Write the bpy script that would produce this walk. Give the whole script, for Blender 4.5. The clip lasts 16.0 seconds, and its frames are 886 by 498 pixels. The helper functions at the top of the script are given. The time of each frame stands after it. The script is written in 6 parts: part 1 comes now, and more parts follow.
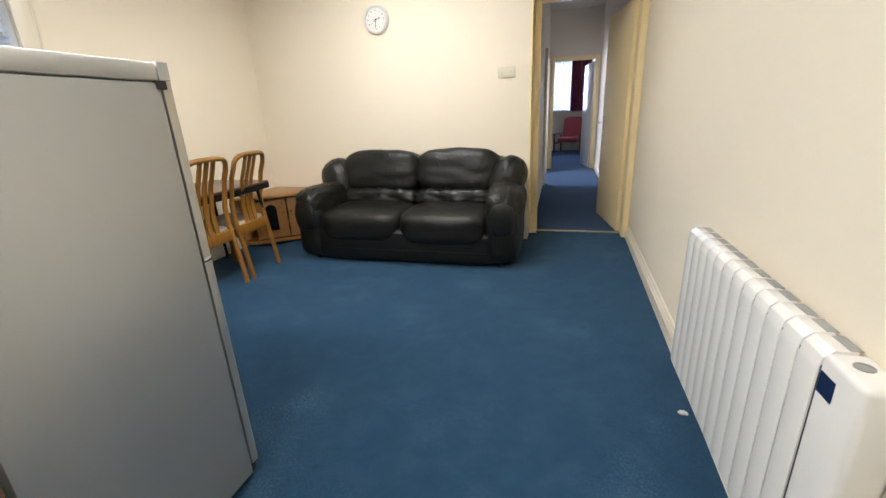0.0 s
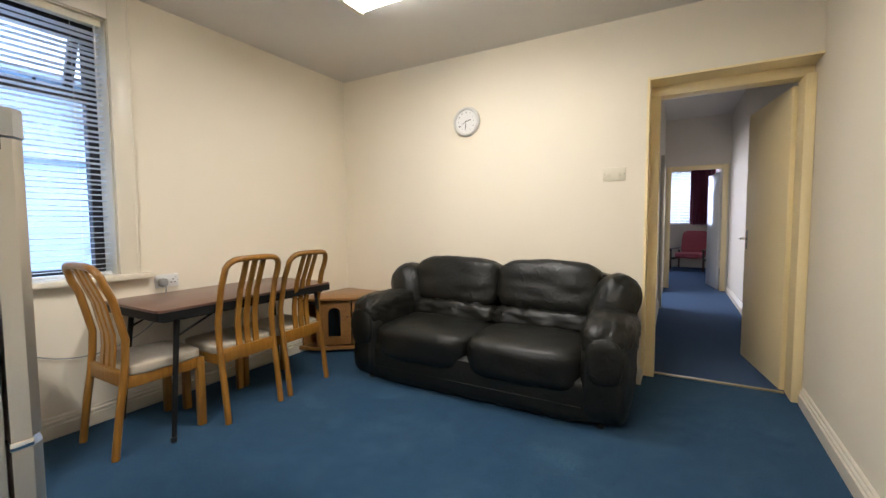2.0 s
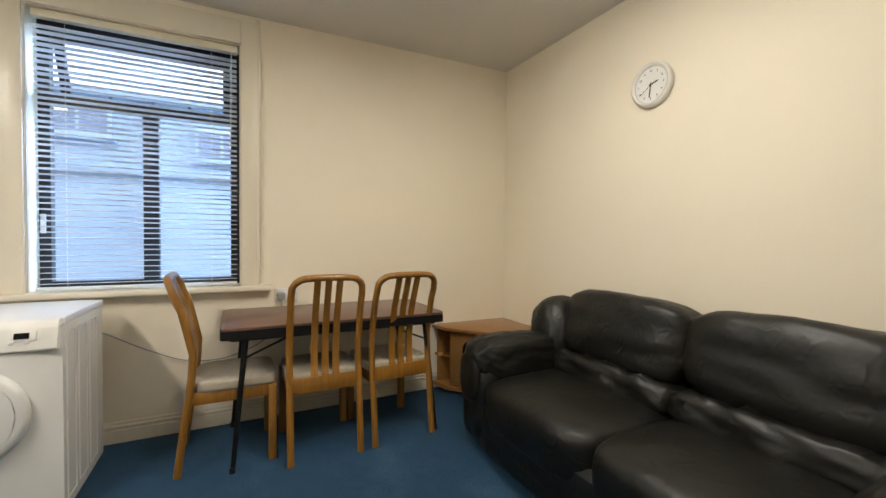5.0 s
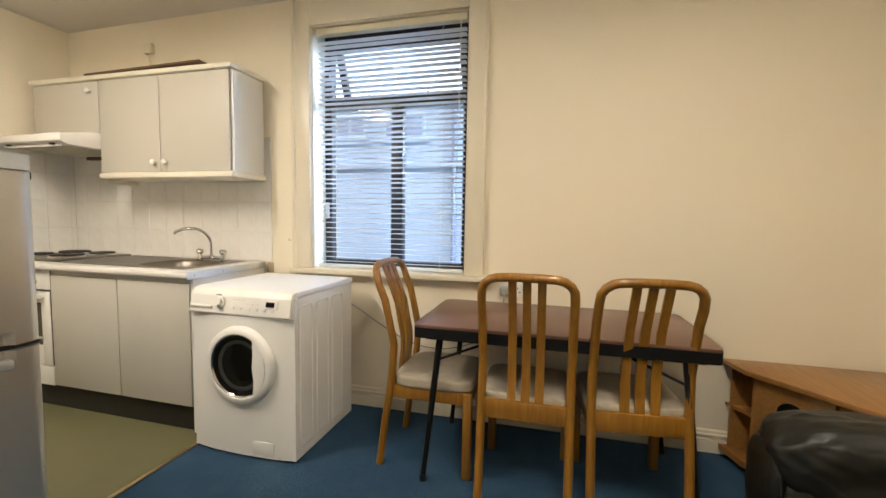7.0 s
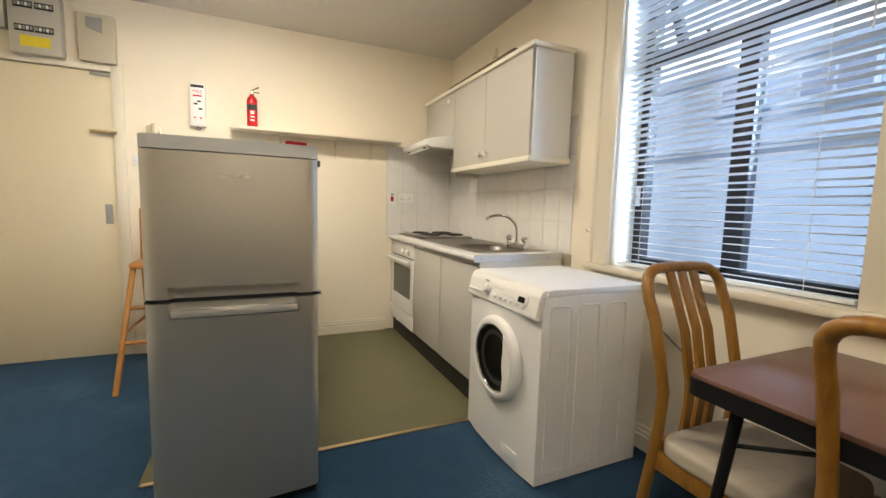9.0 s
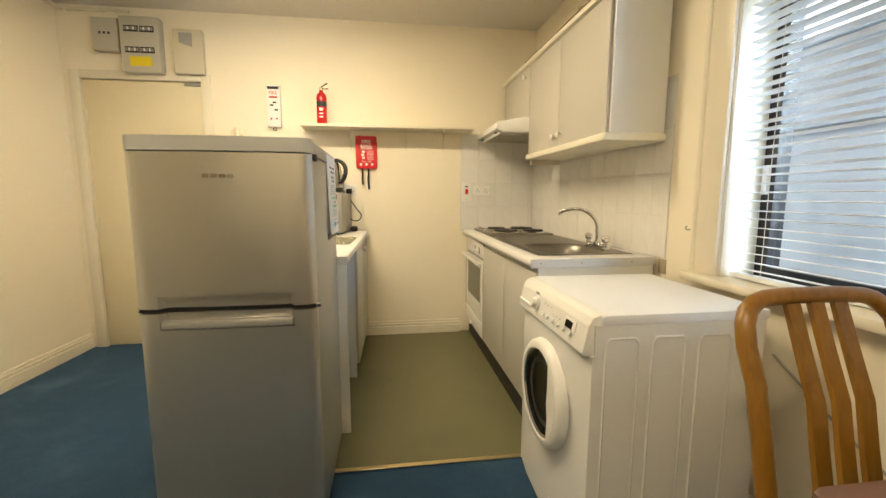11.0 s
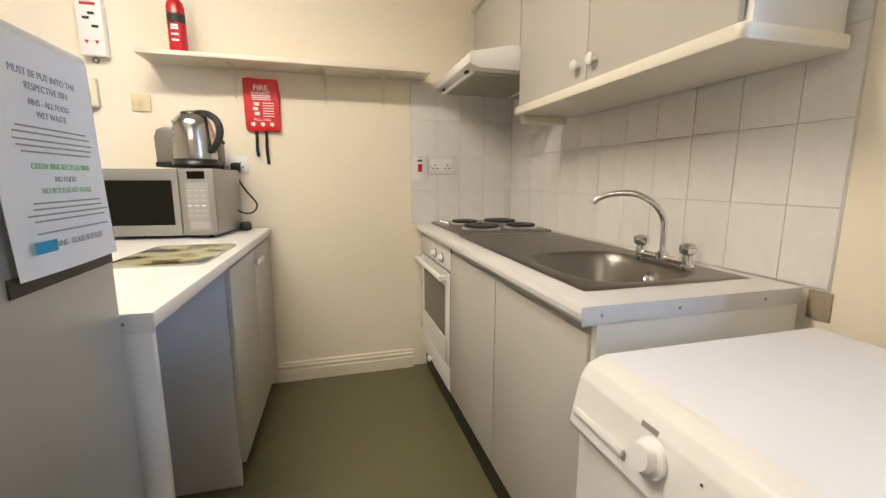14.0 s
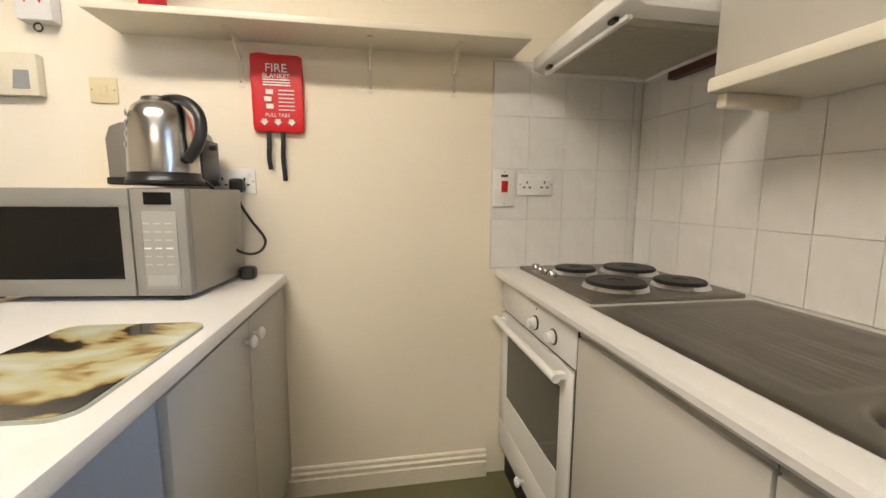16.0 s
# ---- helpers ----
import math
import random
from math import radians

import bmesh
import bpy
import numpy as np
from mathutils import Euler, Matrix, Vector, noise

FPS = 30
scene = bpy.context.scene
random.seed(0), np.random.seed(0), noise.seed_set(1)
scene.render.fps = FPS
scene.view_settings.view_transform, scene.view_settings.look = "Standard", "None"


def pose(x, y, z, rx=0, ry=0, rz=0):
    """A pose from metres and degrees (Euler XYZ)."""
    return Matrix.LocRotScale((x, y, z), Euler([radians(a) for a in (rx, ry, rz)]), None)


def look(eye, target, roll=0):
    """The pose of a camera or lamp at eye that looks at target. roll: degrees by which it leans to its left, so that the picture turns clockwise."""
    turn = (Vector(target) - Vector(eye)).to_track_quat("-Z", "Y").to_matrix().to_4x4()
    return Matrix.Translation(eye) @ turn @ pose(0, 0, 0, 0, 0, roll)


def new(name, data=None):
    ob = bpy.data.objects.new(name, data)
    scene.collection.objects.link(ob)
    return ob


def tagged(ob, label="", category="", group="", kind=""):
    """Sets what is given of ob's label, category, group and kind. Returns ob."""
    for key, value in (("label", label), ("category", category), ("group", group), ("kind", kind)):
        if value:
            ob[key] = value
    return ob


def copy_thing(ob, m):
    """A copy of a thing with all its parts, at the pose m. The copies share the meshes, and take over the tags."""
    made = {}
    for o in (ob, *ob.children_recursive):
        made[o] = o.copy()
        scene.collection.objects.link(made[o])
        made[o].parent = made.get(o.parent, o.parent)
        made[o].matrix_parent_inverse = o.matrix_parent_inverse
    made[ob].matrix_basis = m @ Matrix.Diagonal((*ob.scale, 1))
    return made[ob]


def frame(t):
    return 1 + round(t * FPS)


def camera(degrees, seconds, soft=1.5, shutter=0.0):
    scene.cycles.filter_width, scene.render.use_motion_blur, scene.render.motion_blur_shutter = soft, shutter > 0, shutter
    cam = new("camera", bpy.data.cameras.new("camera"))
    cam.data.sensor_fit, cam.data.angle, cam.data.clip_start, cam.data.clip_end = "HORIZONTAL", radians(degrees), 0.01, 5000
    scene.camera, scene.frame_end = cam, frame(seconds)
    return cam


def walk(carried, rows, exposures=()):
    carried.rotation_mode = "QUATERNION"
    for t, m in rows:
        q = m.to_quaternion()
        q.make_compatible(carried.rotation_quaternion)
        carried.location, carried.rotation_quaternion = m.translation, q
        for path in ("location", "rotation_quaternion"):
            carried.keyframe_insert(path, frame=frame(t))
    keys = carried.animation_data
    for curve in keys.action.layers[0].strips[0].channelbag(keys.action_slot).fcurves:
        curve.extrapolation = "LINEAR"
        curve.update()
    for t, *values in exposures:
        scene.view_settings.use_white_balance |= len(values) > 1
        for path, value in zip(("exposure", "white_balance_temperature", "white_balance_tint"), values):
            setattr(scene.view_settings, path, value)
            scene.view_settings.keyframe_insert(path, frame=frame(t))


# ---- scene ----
cam = camera(94.3, 16.0)
PATH = [
    (0, (0.338, 0.352, 1.211), (-0.193, 2.176, 0.587), -2.7),
    (0.5, (0.344, 0.529, 1.185), (-0.255, 2.368, 0.677), -2.3),
    (1, (0.375, 0.732, 1.2), (-0.349, 2.567, 0.869), -1.6),
    (1.5, (0.343, 0.875, 1.176), (-0.505, 2.674, 0.967), -0.9),
    (2, (0.25, 1.056, 1.186), (-0.734, 2.793, 1.061), -0.3),
    (2.5, (0.231, 1.242, 1.173), (-0.879, 2.903, 1.088), -0.1),
    (3, (0.272, 1.473, 1.208), (-0.957, 3.049, 1.138), 0.2),
    (3.2, (0.277, 1.551, 1.2), (-1.002, 3.088, 1.14), 0.3),
    (5.3, (0.142, 2.339, 1.188), (-1.715, 3.08, 1.127), 0.8),
    (5.5, (0.086, 2.399, 1.178), (-1.812, 3.026, 1.108), 1.0),
    (6, (-0.131, 2.5, 1.198), (-2.102, 2.829, 1.112), 1.3),
    (6.5, (-0.283, 2.61, 1.183), (-2.277, 2.504, 1.07), 1.0),
    (7, (-0.364, 2.767, 1.208), (-2.292, 2.255, 1.063), 0.9),
    (7.5, (-0.534, 2.812, 1.18), (-2.327, 1.941, 1.021), 1.2),
    (8, (-0.743, 2.786, 1.173), (-2.327, 1.574, 1.025), 1.5),
    (8.5, (-0.885, 2.856, 1.184), (-2.049, 1.239, 1.008), 1.2),
    (8.7, (-0.949, 2.91, 1.165), (-1.931, 1.176, 0.993), 1.6),
    (10.8, (-1.372, 2.696, 1.183), (-1.773, 0.753, 0.925), 0.3),
    (11, (-1.454, 2.684, 1.192), (-1.724, 0.718, 0.936), 0.1),
    (11.5, (-1.566, 2.623, 1.188), (-1.636, 0.641, 0.924), -0.2),
    (12, (-1.594, 2.42, 1.188), (-1.65, 0.438, 0.921), -0.1),
    (12.5, (-1.595, 2.221, 1.182), (-1.718, 0.246, 0.888), -0.8),
    (13, (-1.645, 2.02, 1.167), (-1.872, 0.059, 0.846), -1.2),
    (13.5, (-1.67, 1.825, 1.175), (-2.03, -0.112, 0.831), -1.1),
    (14, (-1.612, 1.607, 1.165), (-2.137, -0.294, 0.83), 0.0),
    (14.5, (-1.522, 1.399, 1.181), (-2.046, -0.506, 0.867), -0.1),
    (15, (-1.54, 1.215, 1.165), (-1.894, -0.727, 0.843), -1.1),
    (15.5, (-1.621, 0.996, 1.191), (-1.867, -0.966, 0.889), -1.2),
    (16, (-1.619, 0.785, 1.196), (-1.955, -1.169, 0.935), 0.3),
]
EXPOSURES = [
    (0.0, 0.36, 5350, 15), (1.0, 0.26, 5450, 15), (2.5, 0.08, 5500, 17), (5.5, -0.15, 5900, 13), (7.0, -0.03, 6300, 15), (8.5, -0.25, 6050, 15),
    (11.0, -0.17, 7600, 10), (12.5, -0.27, 6950, 11), (14.0, -0.28, 6100, 17), (15.0, -0.34, 6200, 19), (16.0, -0.34, 6100, 17),
]
walk(cam, [(t, look(eye, target, roll)) for t, eye, target, roll in PATH], EXPOSURES)

# ---- world, light ----
world = bpy.data.worlds.new("overcast_sky")
scene.world = world
world.use_nodes = True
sky = world.node_tree.nodes.new("ShaderNodeTexSky")
sky.sky_type = "NISHITA"
sky.sun_disc = False
sky.sun_elevation, sky.sun_rotation = radians(45), radians(70)
sky.dust_density = 5.0
world.node_tree.nodes["Background"].inputs["Strength"].default_value = 0.15
world.node_tree.links.new(sky.outputs[0], world.node_tree.nodes["Background"].inputs["Color"])
# sun lamp added despite the overcast, to brighten the neighbouring house
house_sun = new("house_sun", bpy.data.lights.new("house_sun", "SUN"))
house_sun.data.energy, house_sun.data.angle, house_sun.data.color = 2.0, radians(12), (1.0, 0.98, 0.95)
house_sun.matrix_world = look((6, -2, 9), (-3, 1, 0))
scene.view_settings.exposure = 0.0


def area_lamp(name, x, y, z, sx, sy, watts, colour, rx=0, ry=0):
    data = bpy.data.lights.new(name, "AREA")
    data.shape, data.size, data.size_y, data.energy, data.color = "RECTANGLE", sx, sy, watts, colour
    ob = new(name, data)
    ob.matrix_world = pose(x, y, z, rx, ry, 0)
    return ob


WARM = (1.0, 0.89, 0.68)
area_lamp("living_lamp_glow", -0.95, 3.1, 2.522, 1.16, 0.18, 22, WARM)
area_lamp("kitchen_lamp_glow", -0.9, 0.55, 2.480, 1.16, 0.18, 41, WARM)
# unseen lamp outside, added to boost the weak daylight through the window
sky_fill = area_lamp("added_sky_fill", -5.5, 4.5, 2.8, 1.4, 2.6, 540, (0.54, 0.74, 1.0))
sky_fill.matrix_world = look((-5.5, 4.5, 2.8), (-2.4, 1.6, 1.1))
area_lamp("far_window_daylight", 0.3, 13.74, 1.84, 1.7, 1.36, 72, (0.76, 0.84, 1.0), -90, 0)


# ---- materials ----
def mat(name, colour, rough=0.5, metal=0.0, spread=0.12, scale=6.0, fine=120.0, bump=0.1, depth=0.002, coat=0.0, stretch=(1, 1, 1), per_object=0.0, dirt=None, spec=0.5, dirt_at=(0.56, 0.72)):
    """Base colour broken up at two scales, with fine relief."""
    m = bpy.data.materials.new(name)
    m.use_nodes = True
    nt = m.node_tree
    N, L = nt.nodes, nt.links
    b = N["Principled BSDF"]
    b.inputs["Metallic"].default_value = metal
    b.inputs["Coat Weight"].default_value = coat
    b.inputs["Specular IOR Level"].default_value = spec
    co = N.new("ShaderNodeTexCoord")
    mp = N.new("ShaderNodeMapping")
    mp.inputs["Scale"].default_value = stretch
    L.new(co.outputs["Object"], mp.inputs["Vector"])
    big, small = N.new("ShaderNodeTexNoise"), N.new("ShaderNodeTexNoise")
    big.inputs["Scale"].default_value, big.inputs["Detail"].default_value = scale, 5
    small.inputs["Scale"].default_value, small.inputs["Detail"].default_value = fine, 3
    for n in (big, small):
        L.new(mp.outputs[0], n.inputs["Vector"])
    mix = N.new("ShaderNodeMix")
    mix.data_type = "RGBA"
    mix.inputs[6].default_value = (*[c * (1 - spread) for c in colour], 1)
    mix.inputs[7].default_value = (*[min(1, c * (1 + spread)) for c in colour], 1)
    add = N.new("ShaderNodeMath")
    add.operation = "MULTIPLY_ADD"
    add.inputs[1].default_value = 0.45
    L.new(small.outputs["Fac"], add.inputs[0])
    half = N.new("ShaderNodeMath")
    half.operation = "MULTIPLY"
    half.inputs[1].default_value = 0.55
    L.new(big.outputs["Fac"], half.inputs[0])
    L.new(half.outputs[0], add.inputs[2])
    L.new(add.outputs[0], mix.inputs[0])
    out = mix.outputs[2]
    if dirt:
        stain = N.new("ShaderNodeTexNoise")
        stain.inputs["Scale"].default_value, stain.inputs["Detail"].default_value = scale * 0.6, 8
        ramp = N.new("ShaderNodeMapRange")
        ramp.inputs[1].default_value, ramp.inputs[2].default_value = dirt_at
        L.new(mp.outputs[0], stain.inputs["Vector"])
        L.new(stain.outputs["Fac"], ramp.inputs[0])
        dm = N.new("ShaderNodeMix")
        dm.data_type = "RGBA"
        dm.inputs[7].default_value = (*dirt, 1)
        L.new(ramp.outputs[0], dm.inputs[0])
        L.new(out, dm.inputs[6])
        out = dm.outputs[2]
    if per_object:
        info, hsv = N.new("ShaderNodeObjectInfo"), N.new("ShaderNodeHueSaturation")
        r = N.new("ShaderNodeMapRange")
        r.inputs[3].default_value, r.inputs[4].default_value = 1 - per_object, 1 + per_object
        L.new(info.outputs["Random"], r.inputs[0])
        L.new(r.outputs[0], hsv.inputs["Value"])
        L.new(out, hsv.inputs["Color"])
        out = hsv.outputs[0]
    L.new(out, b.inputs["Base Color"])
    rr = N.new("ShaderNodeMapRange")
    lo, hi = max(0.02, rough - 0.08), min(1, rough + 0.08)
    lo, hi = (max(lo, 0.29), max(hi, 0.34)) if rough >= 0.275 else (lo, min(hi, 0.26))
    rr.inputs[3].default_value, rr.inputs[4].default_value = lo, hi
    L.new(big.outputs["Fac"], rr.inputs[0])
    L.new(rr.outputs[0], b.inputs["Roughness"])
    if bump:
        bp = N.new("ShaderNodeBump")
        bp.inputs["Strength"].default_value, bp.inputs["Distance"].default_value = bump, depth
        L.new(add.outputs[0], bp.inputs["Height"])
        L.new(bp.outputs[0], b.inputs["Normal"])
    return m


def wood(name, light, dark, rough=0.35, axis=2, scale=7.0, coat=0.2, per_object=0.08):
    m = mat(name, light, rough, coat=coat, per_object=per_object)
    N, L = m.node_tree.nodes, m.node_tree.links
    b = N["Principled BSDF"]
    co, mp, wv = N.new("ShaderNodeTexCoord"), N.new("ShaderNodeMapping"), N.new("ShaderNodeTexNoise")
    s = [scale * 9] * 3
    s[axis] = scale * 0.5
    mp.inputs["Scale"].default_value = s
    wv.inputs["Scale"].default_value, wv.inputs["Detail"].default_value, wv.inputs["Distortion"].default_value = 1.0, 6, 0.6
    ramp = N.new("ShaderNodeValToRGB")
    ramp.color_ramp.elements[0].position, ramp.color_ramp.elements[0].color = 0.3, (*dark, 1)
    ramp.color_ramp.elements[1].position, ramp.color_ramp.elements[1].color = 0.68, (*light, 1)
    L.new(co.outputs["Object"], mp.inputs["Vector"])
    L.new(mp.outputs[0], wv.inputs["Vector"])
    L.new(wv.outputs["Fac"], ramp.inputs[0])
    hsv = next((n for n in N if n.type == "HUE_SAT"), None)
    if hsv:
        L.new(ramp.outputs[0], hsv.inputs["Color"])
    else:
        L.new(ramp.outputs[0], b.inputs["Base Color"])
    return m


def glass(name, tint=(1, 1, 1), rough=0.0):
    m = bpy.data.materials.new(name)
    m.use_nodes = True
    b = m.node_tree.nodes["Principled BSDF"]
    b.inputs["Base Color"].default_value = (*tint, 1)
    b.inputs["Roughness"].default_value = rough
    b.inputs["Transmission Weight"].default_value = 1.0
    b.inputs["IOR"].default_value = 1.45
    return m


def glow(name, colour, strength):
    m = mat(name, colour, 0.4, bump=0)
    b = m.node_tree.nodes["Principled BSDF"]
    b.inputs["Emission Color"].default_value = (*colour, 1)
    b.inputs["Emission Strength"].default_value = strength
    return m


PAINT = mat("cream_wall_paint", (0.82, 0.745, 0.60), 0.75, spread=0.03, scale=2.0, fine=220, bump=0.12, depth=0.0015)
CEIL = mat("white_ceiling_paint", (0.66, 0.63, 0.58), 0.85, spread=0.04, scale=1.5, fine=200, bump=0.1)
TRIM = mat("cream_gloss_trim", (0.74, 0.68, 0.55), 0.3, spread=0.04, scale=5, fine=90, bump=0.05)
DOORPAINT = mat("yellowed_gloss_door_paint", (0.90, 0.745, 0.42), 0.32, spread=0.05, scale=3, fine=60, bump=0.06, stretch=(3, 3, 0.6))
CARPET = mat("blue_loop_carpet", (0.015, 0.048, 0.099), 0.95, spread=0.4, scale=14, fine=420, bump=1.0, depth=0.008, spec=0.15, dirt=(0.024, 0.060, 0.112), dirt_at=(0.48, 0.7))
LINO = mat("olive_green_lino", (0.128, 0.122, 0.058), 0.5, spread=0.12, scale=3, fine=150, bump=0.05, dirt=(0.10, 0.10, 0.05))
BRASS = mat("brass_strip", (0.65, 0.52, 0.30), 0.3, 1.0)
HALLCARPET = mat("blue_hall_carpet", (0.032, 0.056, 0.128), 0.95, spread=0.35, scale=9, fine=420, bump=0.9, depth=0.006, spec=0.15)

N, L = CARPET.node_tree.nodes, CARPET.node_tree.links
fleck, patch, both, span, mixed = N.new("ShaderNodeTexNoise"), N.new("ShaderNodeTexNoise"), N.new("ShaderNodeMath"), N.new("ShaderNodeMapRange"), N.new("ShaderNodeMix")
fleck.inputs["Scale"].default_value, fleck.inputs["Detail"].default_value, fleck.inputs["Roughness"].default_value = 95.0, 4, 0.7
patch.inputs["Scale"].default_value, patch.inputs["Detail"].default_value = 2.2, 2
both.operation = "MULTIPLY"
span.inputs[1].default_value, span.inputs[2].default_value = 0.29, 0.44
mixed.data_type = "RGBA"
mixed.inputs[7].default_value = (0.062, 0.125, 0.195, 1)
where = N.new("ShaderNodeTexCoord")
for n in (fleck, patch):
    L.new(where.outputs["Object"], n.inputs["Vector"])
L.new(fleck.outputs["Fac"], both.inputs[0]), L.new(patch.outputs["Fac"], both.inputs[1])
L.new(both.outputs[0], span.inputs[0]), L.new(span.outputs[0], mixed.inputs[0])
L.new(N["Principled BSDF"].inputs["Base Color"].links[0].from_socket, mixed.inputs[6])
L.new(mixed.outputs[2], N["Principled BSDF"].inputs["Base Color"])
for m in (CARPET, HALLCARPET):
    b = m.node_tree.nodes["Principled BSDF"]
    b.inputs["Sheen Weight"].default_value, b.inputs["Sheen Roughness"].default_value = 0.25, 0.5
    b.inputs["Sheen Tint"].default_value = (0.3, 0.5, 0.75, 1)

# ---- building helpers ----
def bm_box(bm, x0, y0, z0, x1, y1, z1, bevel=0.0, seg=2):
    m = Matrix.Translation(((x0 + x1) / 2, (y0 + y1) / 2, (z0 + z1) / 2)) @ Matrix.Diagonal((abs(x1 - x0), abs(y1 - y0), abs(z1 - z0), 1))
    r = bmesh.ops.create_cube(bm, size=1, matrix=m)
    if bevel:
        edges = {e for v in r["verts"] for e in v.link_edges}
        bmesh.ops.bevel(bm, geom=list(edges), offset=bevel, segments=seg, profile=0.5, affect="EDGES")
    return bm


def box(x0, y0, z0, x1, y1, z1, bevel=0.0, seg=2):
    return bm_box(bmesh.new(), x0, y0, z0, x1, y1, z1, bevel, seg)


def prism(pts, z0, z1, axis="z", bevel=0.0):
    """A closed outline of (a, b) pairs pushed along an axis."""
    bm = bmesh.new()
    at = {"z": lambda a, b, c: (a, b, c), "x": lambda a, b, c: (c, a, b), "y": lambda a, b, c: (a, c, b)}[axis]
    low = [bm.verts.new(at(a, b, z0)) for a, b in pts]
    high = [bm.verts.new(at(a, b, z1)) for a, b in pts]
    n = len(pts)
    bm.faces.new(low), bm.faces.new(high)
    for i in range(n):
        bm.faces.new((low[i], low[(i + 1) % n], high[(i + 1) % n], high[i]))
    bmesh.ops.recalc_face_normals(bm, faces=bm.faces)
    if bevel:
        bmesh.ops.bevel(bm, geom=list(bm.edges), offset=bevel, segments=2, profile=0.5, affect="EDGES")
    return bm


def lathe(profile, segs=24, m=None, cap=True):
    """Turned shape from (radius, height) pairs round z."""
    bm = bmesh.new()
    rings = []
    for r, z in profile:
        if r < 1e-5:
            rings.append([bm.verts.new((0, 0, z))])
        else:
            rings.append([bm.verts.new((r * math.cos(2 * math.pi * i / segs), r * math.sin(2 * math.pi * i / segs), z)) for i in range(segs)])
    for a, b in zip(rings, rings[1:]):
        for i in range(segs):
            j = (i + 1) % segs
            if len(a) == 1 and len(b) == 1:
                continue
            if len(a) == 1:
                bm.faces.new((a[0], b[i], b[j]))
            elif len(b) == 1:
                bm.faces.new((a[i], a[j], b[0]))
            else:
                bm.faces.new((a[i], a[j], b[j], b[i]))
    for ring in (rings[0], rings[-1]):
        if len(ring) > 1 and cap:
            bm.faces.new(ring)
    bmesh.ops.recalc_face_normals(bm, faces=bm.faces)
    if m is not None:
        bm.transform(m)
    return bm


def tube(points, radius, segs=8, closed=False, squash=1.0):
    """A round bar swept along points; radius is one number or one for each point."""
    bm = bmesh.new()
    pts = [Vector(p) for p in points]
    n = len(pts)
    radii = radius if isinstance(radius, (list, tuple)) else [radius] * n
    rings, side = [], None
    for i, p in enumerate(pts):
        a = pts[(i - 1) % n] if closed or i else p
        b = pts[(i + 1) % n] if closed or i < n - 1 else p
        t = (b - a).normalized()
        if side is None:
            side = t.cross(Vector((0, 0, 1)))
            if side.length < 0.1:
                side = t.cross(Vector((1, 0, 0)))
        side = (side - t * side.dot(t)).normalized()
        up = t.cross(side)
        rings.append([bm.verts.new(p + radii[i] * (math.cos(2 * math.pi * k / segs) * side + squash * math.sin(2 * math.pi * k / segs) * up)) for k in range(segs)])
    for i in range(n if closed else n - 1):
        a, b = rings[i], rings[(i + 1) % n]
        for k in range(segs):
            bm.faces.new((a[k], a[(k + 1) % segs], b[(k + 1) % segs], b[k]))
    if not closed:
        bm.faces.new(rings[0]), bm.faces.new(rings[-1])
    bmesh.ops.recalc_face_normals(bm, faces=bm.faces)
    return bm


def spline(pts, steps=6):
    """Catmull-Rom points through pts."""
    p = [Vector(q) for q in pts]
    p = [p[0] * 2 - p[1]] + p + [p[-1] * 2 - p[-2]]
    out = []
    for i in range(1, len(p) - 2):
        for k in range(steps):
            t = k / steps
            a, b, c, d = p[i - 1], p[i], p[i + 1], p[i + 2]
            out.append(0.5 * ((2 * b) + (c - a) * t + (2 * a - 5 * b + 4 * c - d) * t * t + (3 * b - a - 3 * c + d) * t**3))
    return out + [p[-2]]


def join(*bms):
    out = bms[0]
    for other in bms[1:]:
        me = bpy.data.meshes.new("tmp")
        other.to_mesh(me)
        out.from_mesh(me)
        bpy.data.meshes.remove(me)
        other.free()
    return out


def moved(bm, m):
    bm.transform(m)
    return bm


def meshed(name, bm, material, smooth=40):
    me = bpy.data.meshes.new(name)
    bm.to_mesh(me)
    bm.free()
    me.materials.append(material)
    if smooth:
        me.polygons.foreach_set("use_smooth", [True] * len(me.polygons))
        me.set_sharp_from_angle(angle=radians(smooth))
    return me


def part(name, bm, material, parent, label="", smooth=40):
    ob = new(name, meshed(name, bm, material, smooth))
    ob.parent = parent
    if label:
        ob["label"] = label
    return ob


def thing(name, label, category, m=None, group="", kind=""):
    ob = new(name)
    ob.empty_display_size = 0.1
    if m is not None:
        ob.matrix_world = m
    return tagged(ob, label, category, group, kind)


def solid(name, bm, material, label, category, m=None, group="", kind="", smooth=40):
    ob = new(name, meshed(name, bm, material, smooth))
    if m is not None:
        ob.matrix_world = m
    return tagged(ob, label, category, group, kind)


def struct(name, bm, material, label="", category="", smooth=40):
    return solid(name, bm, material, label, category, kind="structure", smooth=smooth)


# ---- structure ----
Y0, Y1 = -0.80, 4.34          # end wall, sofa wall
XL0, XL1 = -2.72, -2.78       # window wall at Y0 and Y1
XR0, XR1 = 0.875, 0.99        # radiator wall at Y0 and Y1
T = 0.25


def xl(y):
    return XL0 + (XL1 - XL0) * (y - Y0) / (Y1 - Y0)


def xr(y):
    return XR0 + (XR1 - XR0) * (y - Y0) / (Y1 - Y0)


def zc(y):
    return 2.555 + 0.0165 * (y - Y0)


HI = 2.75
